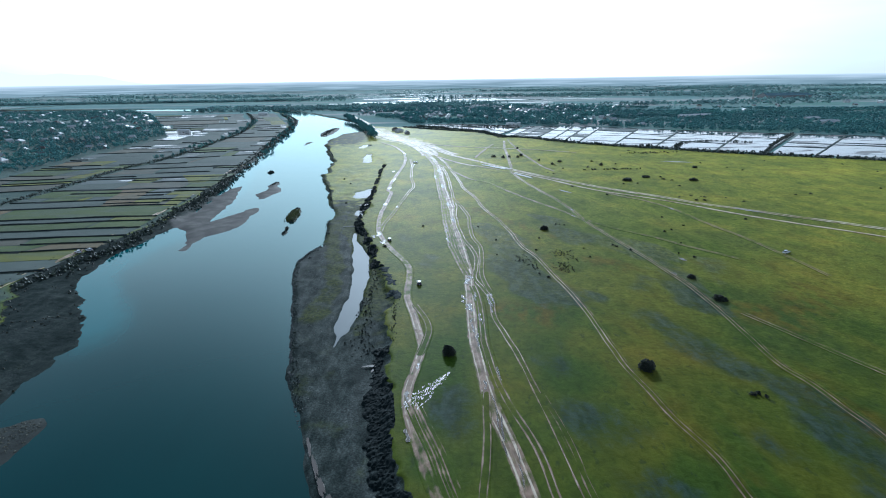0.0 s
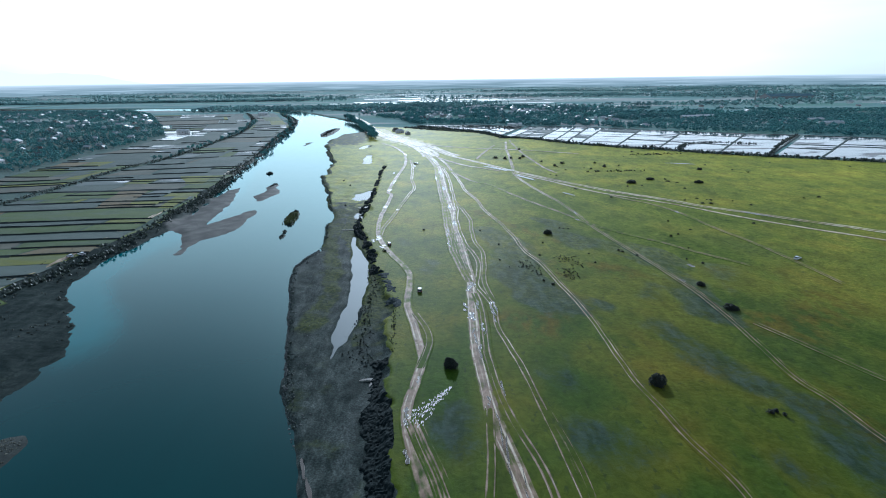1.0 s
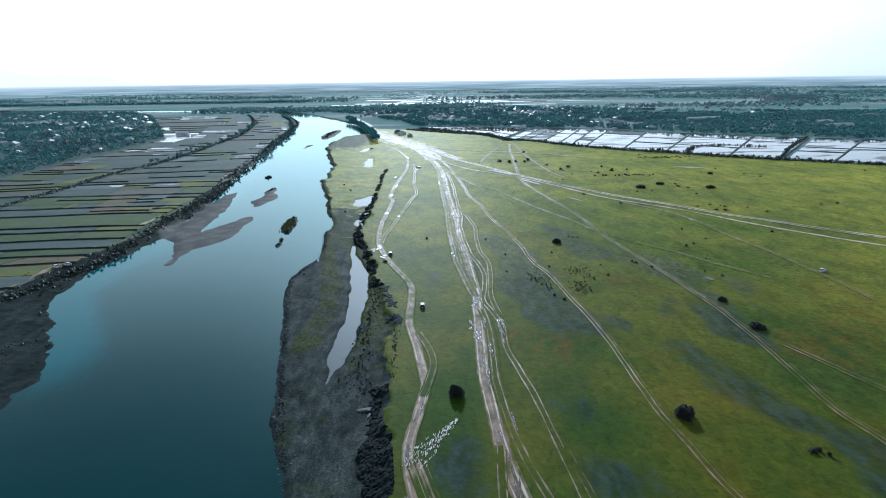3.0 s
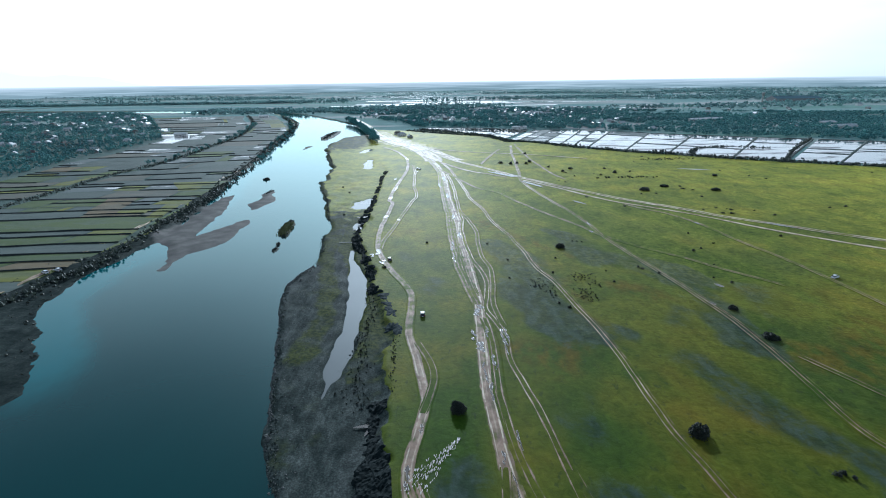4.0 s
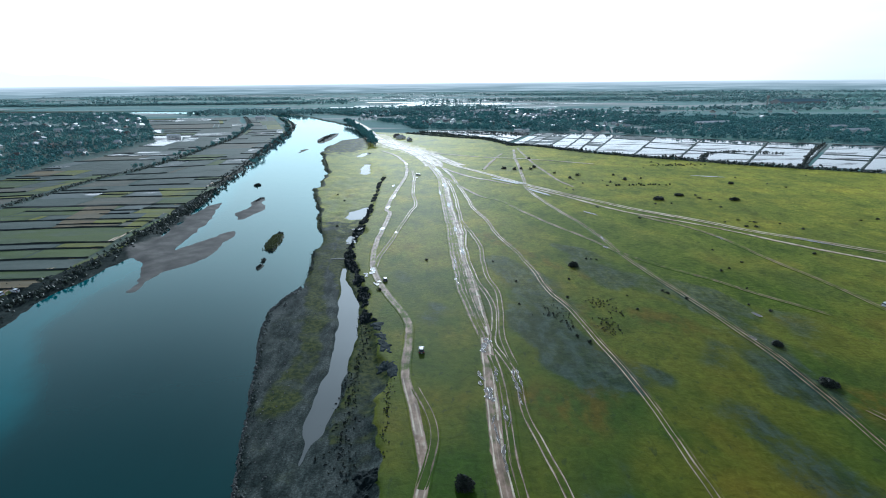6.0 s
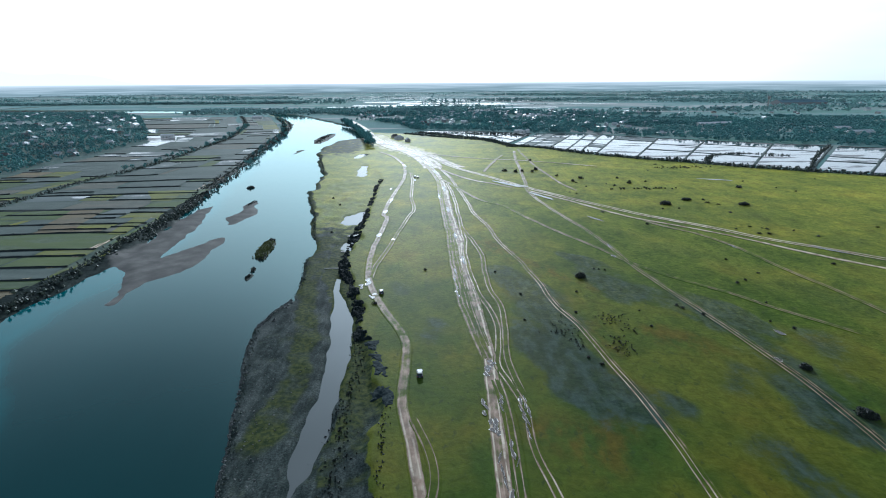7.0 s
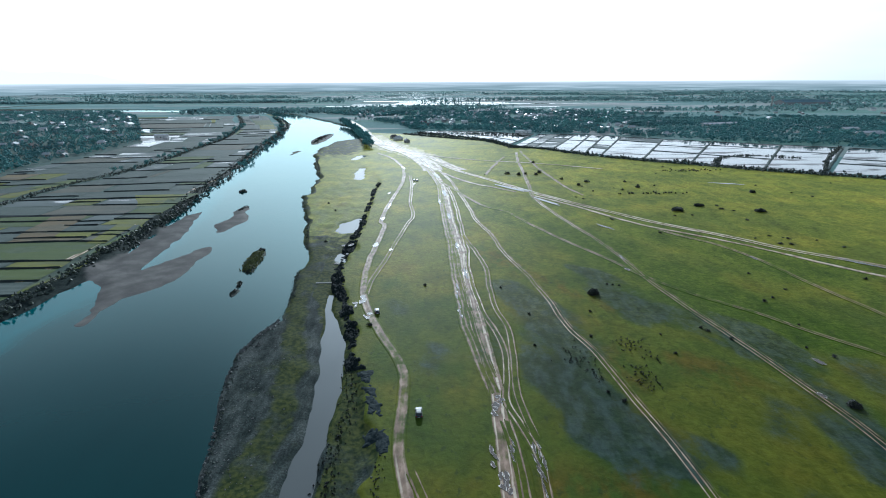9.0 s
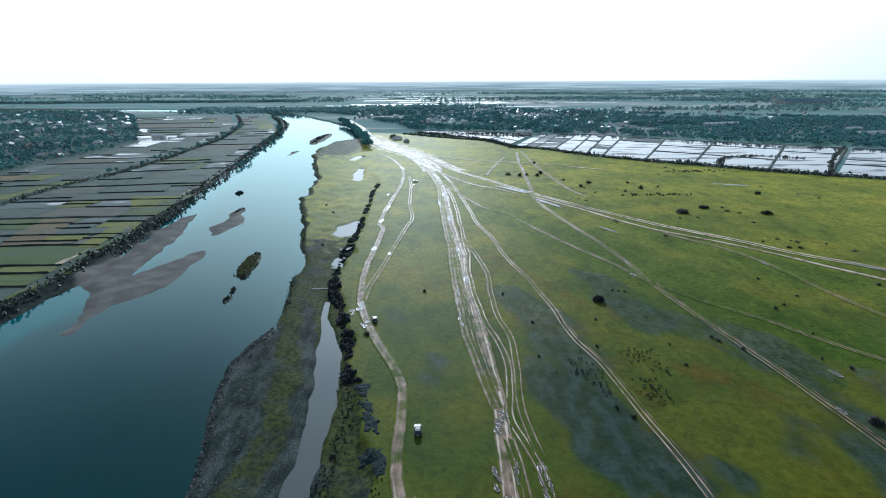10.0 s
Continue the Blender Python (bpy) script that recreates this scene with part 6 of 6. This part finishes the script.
def far_roofs(count, x0, x1, y0, y1, keep, seed):
    """Houses too far off to pick apart: walls with gabled roofs, joined."""
    rng = np.random.default_rng(seed)
    verts, faces, n = [], [], 0
    while n < count:
        x, y = rng.uniform(x0, x1), rng.uniform(y0, y1)
        if not keep(x, y):
            continue
        n += 1
        a, b, h, t = rng.uniform(3.0, 5.5), rng.uniform(2.6, 4.0), rng.uniform(2.6, 4.4), rng.uniform(0, math.pi)
        k = len(verts)
        for px, py, pz in ((-a, -b, -0.3), (a, -b, -0.3), (a, b, -0.3), (-a, b, -0.3), (-a, -b, h), (a, -b, h), (a, b, h), (-a, b, h), (-a, 0, h + 2), (a, 0, h + 2)):
            verts.append((x + px * math.cos(t) - py * math.sin(t), y + px * math.sin(t) + py * math.cos(t), pz))
        faces += [tuple(k + i for i in f) for f in ((0, 1, 5, 4), (1, 2, 6, 9, 5), (2, 3, 7, 6), (3, 0, 4, 8, 7), (4, 5, 9, 8), (6, 7, 8, 9))]
    tagged(mesh_object("far_houses", verts, faces, M_ROOF[3]), "many small pale houses among far village trees", "houses", kind="stuff")


far_roofs(260, -300, 420, 1060, 1650, lambda x, y: y > float(far_edge(x)) + 130 and x > float(right_bank(min(y, 1500))) + 120, 72)
far_roofs(90, -1500, -420, 620, 1600, lambda x, y: x < float(village_edge(y)) - 30 and y > -0.62 * x + 220, 73)
for n, ((x, y, a), ob) in enumerate(zip(((560, 882, 20), (-62, 838, 40), (-48, 810, 110), (-70, 862, 15), (617, 850, 10)), HOUSES)):
    ob.matrix_basis = pose(x, y, 0.1, 0, 0, a)
for x, y, w, d, h, roof in ((470, 1030, 30, 14, 5, 3), (505, 1042, 36, 14, 5, 3), (128, 935, 24, 8, 3.5, 0), (1150, 1850, 120, 50, 9, 4), (1225, 1856, 60, 40, 9, 4), (620, 862, 34, 14, 5, 0), (640, 930, 26, 12, 5, 3), (-430, 1330, 22, 12, 5, 0), (-420, 890, 18, 9, 4, 3)):
    ob = house(w, d, h, d * 0.16, M_WALL[1 if roof != 4 else 2], M_ROOF[roof], "long low farm shed with a %s roof" % ("blue sheet" if roof == 4 else "pale sheet"))
    ob.name = "shed"
    tagged(ob, category="shed", group="long sheds")
    ob.matrix_basis = pose(x, y, 0.1, 0, 0, 8)


def water_tower(x, y):
    base = tagged(new("water_tower"), "tall pale concrete water tower above the village", "tower")
    for name, rings in (("shaft", ((2.6, -0.5), (2.3, 10), (2.1, 24), (2.1, 26))), ("tank", ((2.1, 25.5), (4.2, 28.5), (4.4, 33), (3.8, 34.5), (0.4, 35.5)))):
        bm = bmesh.new()
        loops = [[bm.verts.new((r * math.cos(i * math.pi / 8), r * math.sin(i * math.pi / 8), z)) for i in range(16)] for r, z in rings]
        for lo, hi in zip(loops, loops[1:]):
            for i in range(16):
                bm.faces.new((lo[i], lo[(i + 1) % 16], hi[(i + 1) % 16], hi[i]))
        bm.faces.new(loops[-1])
        part(name, bm, M_CONCRETE, base)
    base.matrix_basis = pose(x, y, 0)


water_tower(935, 1626)

# ---- weir wall in the channel ----
weir = tagged(new("concrete_weir"), "low pale concrete weir wall across the channel head", "weir")
bm = bmesh.new()
box(bm, -54.0, -43.6, 293.2, 293.7, -2.6, -1.0)
part("long_wall", bm, M_CONCRETE, weir)
bm = bmesh.new()
box(bm, -43.6, -43.1, 286.5, 293.7, -2.6, -1.05)
part("side_wall", bm, M_CONCRETE, weir)


# ---- parked cars ----
def paint(name, c):
    k = Mat(name, 0.45, 0.35)
    k.b.inputs["Coat Weight"].default_value = 0.2
    return k.colour(k.mix(0.5, c, k.ramp(k.noise(3.0, 3.0), [(0.3, (0.8, 0.8, 0.8)), (0.7, (1, 1, 1))]), "MULTIPLY"))


M_WHITEPAINT = paint("white_paint", (0.70, 0.72, 0.74))
M_DARKPAINT = paint("dark_paint", (0.03, 0.04, 0.06))
M_TYRE = mat_plain("tyre_rubber", (0.012, 0.012, 0.012), (0.025, 0.025, 0.025), 0.9)
M_RIM = mat_plain("alloy_rim", (0.4, 0.4, 0.4), (0.6, 0.6, 0.6), 0.3, 0.5, 3.0, 1.0)
M_RED = mat_plain("tail_lens", (0.30, 0.01, 0.01), (0.42, 0.02, 0.02), 0.2)
M_LENS = mat_plain("head_lens", (0.6, 0.6, 0.6), (0.8, 0.8, 0.8), 0.1)


def loft(bm, sections):
    """Skin between closed sections with equal point counts, capped."""
    loops = [[bm.verts.new(p) for p in s] for s in sections]
    n = len(loops[0])
    for a, b in zip(loops, loops[1:]):
        for i in range(n):
            bm.faces.new((a[i], a[(i + 1) % n], b[(i + 1) % n], b[i]))
    bm.faces.new(loops[0][::-1])
    bm.faces.new(loops[-1])


def car(label, body_paint, roof_paint):
    """Estate car, 4.4 m long, nose towards +y."""
    base = tagged(new("car"), label, "car", "cars parked on the meadow")

    def ring(y, hw, z0, z1, tuck=0.9):
        return [(-hw * 0.96, y, z0), (hw * 0.96, y, z0), (hw, y, z0 + 0.25), (hw, y, z1 - 0.12), (hw * tuck, y, z1), (-hw * tuck, y, z1), (-hw, y, z1 - 0.12), (-hw, y, z0 + 0.25)]

    bm = bmesh.new()
    loft(bm, [ring(-2.2, 0.76, 0.36, 0.86), ring(-2.05, 0.86, 0.28, 0.98), ring(-1.0, 0.90, 0.24, 1.0), ring(0.6, 0.90, 0.24, 0.98), ring(1.5, 0.87, 0.26, 0.88), ring(2.05, 0.80, 0.30, 0.74), ring(2.2, 0.68, 0.38, 0.62)])
    body = part("body", bm, body_paint, base)
    bm = bmesh.new()
    loft(bm, [[(-0.78, -2.0, 0.97), (0.78, -2.0, 0.97), (0.62, -1.62, 1.42), (-0.62, -1.62, 1.42)], [(-0.80, -1.2, 0.985), (0.80, -1.2, 0.985), (0.64, -1.1, 1.46), (-0.64, -1.1, 1.46)],
              [(-0.80, 0.3, 0.98), (0.80, 0.3, 0.98), (0.64, 0.1, 1.46), (-0.64, 0.1, 1.46)], [(-0.76, 1.05, 0.93), (0.76, 1.05, 0.93), (0.60, 0.42, 1.38), (-0.60, 0.42, 1.38)]])
    part("window_band", bm, M_GLASS, base, "dark tinted glass all round")
    bm = bmesh.new()
    loft(bm, [[(-0.60, -1.68, 1.40), (0.60, -1.68, 1.40), (0.56, -1.66, 1.45), (-0.56, -1.66, 1.45)], [(-0.66, -1.1, 1.45), (0.66, -1.1, 1.45), (0.60, -1.1, 1.51), (-0.60, -1.1, 1.51)],
              [(-0.66, 0.1, 1.45), (0.66, 0.1, 1.45), (0.60, 0.1, 1.51), (-0.60, 0.1, 1.51)], [(-0.60, 0.46, 1.38), (0.60, 0.46, 1.38), (0.55, 0.44, 1.42), (-0.55, 0.44, 1.42)]])
    part("roof", bm, roof_paint, base)
    for sx in (-1, 1):
        bm = bmesh.new()
        box(bm, sx * 0.98 - 0.1, sx * 0.98 + 0.1, 0.72, 0.86, 0.98, 1.12)
        part("mirror", bm, body_paint, base)
        bm = bmesh.new()
        box(bm, sx * 0.66 - 0.12, sx * 0.66 + 0.12, -2.22, -2.10, 0.66, 0.86)
        part("tail_lamp", bm, M_RED, base)
        bm = bmesh.new()
        box(bm, sx * 0.58 - 0.14, sx * 0.58 + 0.14, 2.04, 2.17, 0.56, 0.68)
        part("headlight", bm, M_LENS, base)
        for y in (-1.35, 1.35):
            wheel = None
            for name, r, w, mat in (("tyre", 0.33, 0.11, M_TYRE), ("rim", 0.20, 0.125, M_RIM)):
                bm = bmesh.new()
                loops = []
                for x, q in ((-w, r * 0.86), (-w * 0.7, r), (w * 0.7, r), (w, r * 0.86)):
                    loops.append([(sx * 0.82 + x, y + q * math.cos(i * math.pi / 8), 0.33 + q * math.sin(i * math.pi / 8)) for i in range(16)])
                loft(bm, loops)
                ob = part(name if wheel else "wheel", bm, mat, wheel or base)
                wheel = wheel or ob
    bm = bmesh.new()
    box(bm, -0.26, 0.26, -2.235, -2.19, 0.5, 0.6)
    part("number_plate", bm, M_WHITEPAINT, base)
    base.scale = (0.93, 0.93, 0.93)
    return base


white_car = car("white estate car with dark glass parked on grass", M_WHITEPAINT, M_WHITEPAINT)
dark_car = car("dark car with a pale grey roof parked beside the track", M_DARKPAINT, paint("grey_paint", (0.08, 0.09, 0.10)))
for ob, x, y, turn in ((white_car, 158.2, 231.8, -60), (dark_car, -7.5, 201.2, 4)):
    ob.matrix_basis = pose(x, y, 0.02, 0, 0, turn) @ Matrix.Diagonal((0.93, 0.93, 0.93, 1))
for ob, x, y, turn in ((dark_car, -24.8, 261.5, 10), (white_car, -24.1, 522, 10), (white_car, -21.6, 520, -8), (white_car, -174.5, 249, 60), (white_car, -171.5, 252.5, 70)):
    copy_thing(ob, pose(x, y, height(x, y) + 0.03, 0, 0, turn))


# ---- distance ----
def backdrop(name, radius, top, rough, mat, label, seed):
    verts, faces, n = [], [], 240
    for i in range(n + 1):
        a = radians(-62 + 124 * i / n)
        z = top * (1 + rough * float(fbm(np.array([i * 1.0]), np.array([0.5]), 26, seed, 4)[0]))
        verts += [(radius * math.sin(a), radius * math.cos(a), -30), (radius * math.sin(a), radius * math.cos(a), z)]
    for i in range(n):
        faces.append((2 * i, 2 * i + 2, 2 * i + 3, 2 * i + 1))
    return tagged(mesh_object(name, verts, faces, mat), label, "horizon", kind="structure")


def mat_haze(name):
    """Far plain lost in haze: level streaks of fields and woods, paler towards the sky, with the haze painted as
    emission.
    """
    k = Mat(name, 1.0, 0.0)
    sep = k.node("ShaderNodeSeparateXYZ")
    k.link(k.pos, sep.inputs[0])
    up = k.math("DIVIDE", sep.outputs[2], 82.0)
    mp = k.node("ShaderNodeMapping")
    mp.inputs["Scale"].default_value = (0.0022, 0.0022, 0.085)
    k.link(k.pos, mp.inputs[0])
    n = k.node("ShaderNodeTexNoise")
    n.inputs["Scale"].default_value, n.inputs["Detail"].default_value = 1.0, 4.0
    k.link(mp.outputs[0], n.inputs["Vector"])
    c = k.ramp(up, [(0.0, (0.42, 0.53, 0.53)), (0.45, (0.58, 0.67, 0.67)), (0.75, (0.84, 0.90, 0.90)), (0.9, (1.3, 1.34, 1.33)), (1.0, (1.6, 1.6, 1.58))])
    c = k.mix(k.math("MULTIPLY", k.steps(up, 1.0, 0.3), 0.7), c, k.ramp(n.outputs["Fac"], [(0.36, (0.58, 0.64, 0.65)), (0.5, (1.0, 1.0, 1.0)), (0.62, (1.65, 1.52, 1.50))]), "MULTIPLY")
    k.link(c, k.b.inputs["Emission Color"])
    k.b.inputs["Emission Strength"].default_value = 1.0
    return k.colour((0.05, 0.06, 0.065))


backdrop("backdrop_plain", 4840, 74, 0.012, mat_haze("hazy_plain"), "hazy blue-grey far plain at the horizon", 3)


def mountains():
    """Very faint far hills low over the plain."""
    verts, faces, n = [], [], 90
    for i in range(n + 1):
        a = radians(-58 + 34 * i / n)
        t = i / n
        z = 60 + 130 * math.sin(math.pi * min(1, t * 1.1)) ** 0.7 * (0.75 + 0.35 * float(fbm(np.array([i * 1.0]), np.array([0.5]), 14, 9, 4)[0]))
        verts += [(4930 * math.sin(a), 4930 * math.cos(a), -30), (4930 * math.sin(a), 4930 * math.cos(a), z)]
    for i in range(n):
        faces.append((2 * i, 2 * i + 2, 2 * i + 3, 2 * i + 1))
    # The hills glow: haze brightness is painted on as even emission.
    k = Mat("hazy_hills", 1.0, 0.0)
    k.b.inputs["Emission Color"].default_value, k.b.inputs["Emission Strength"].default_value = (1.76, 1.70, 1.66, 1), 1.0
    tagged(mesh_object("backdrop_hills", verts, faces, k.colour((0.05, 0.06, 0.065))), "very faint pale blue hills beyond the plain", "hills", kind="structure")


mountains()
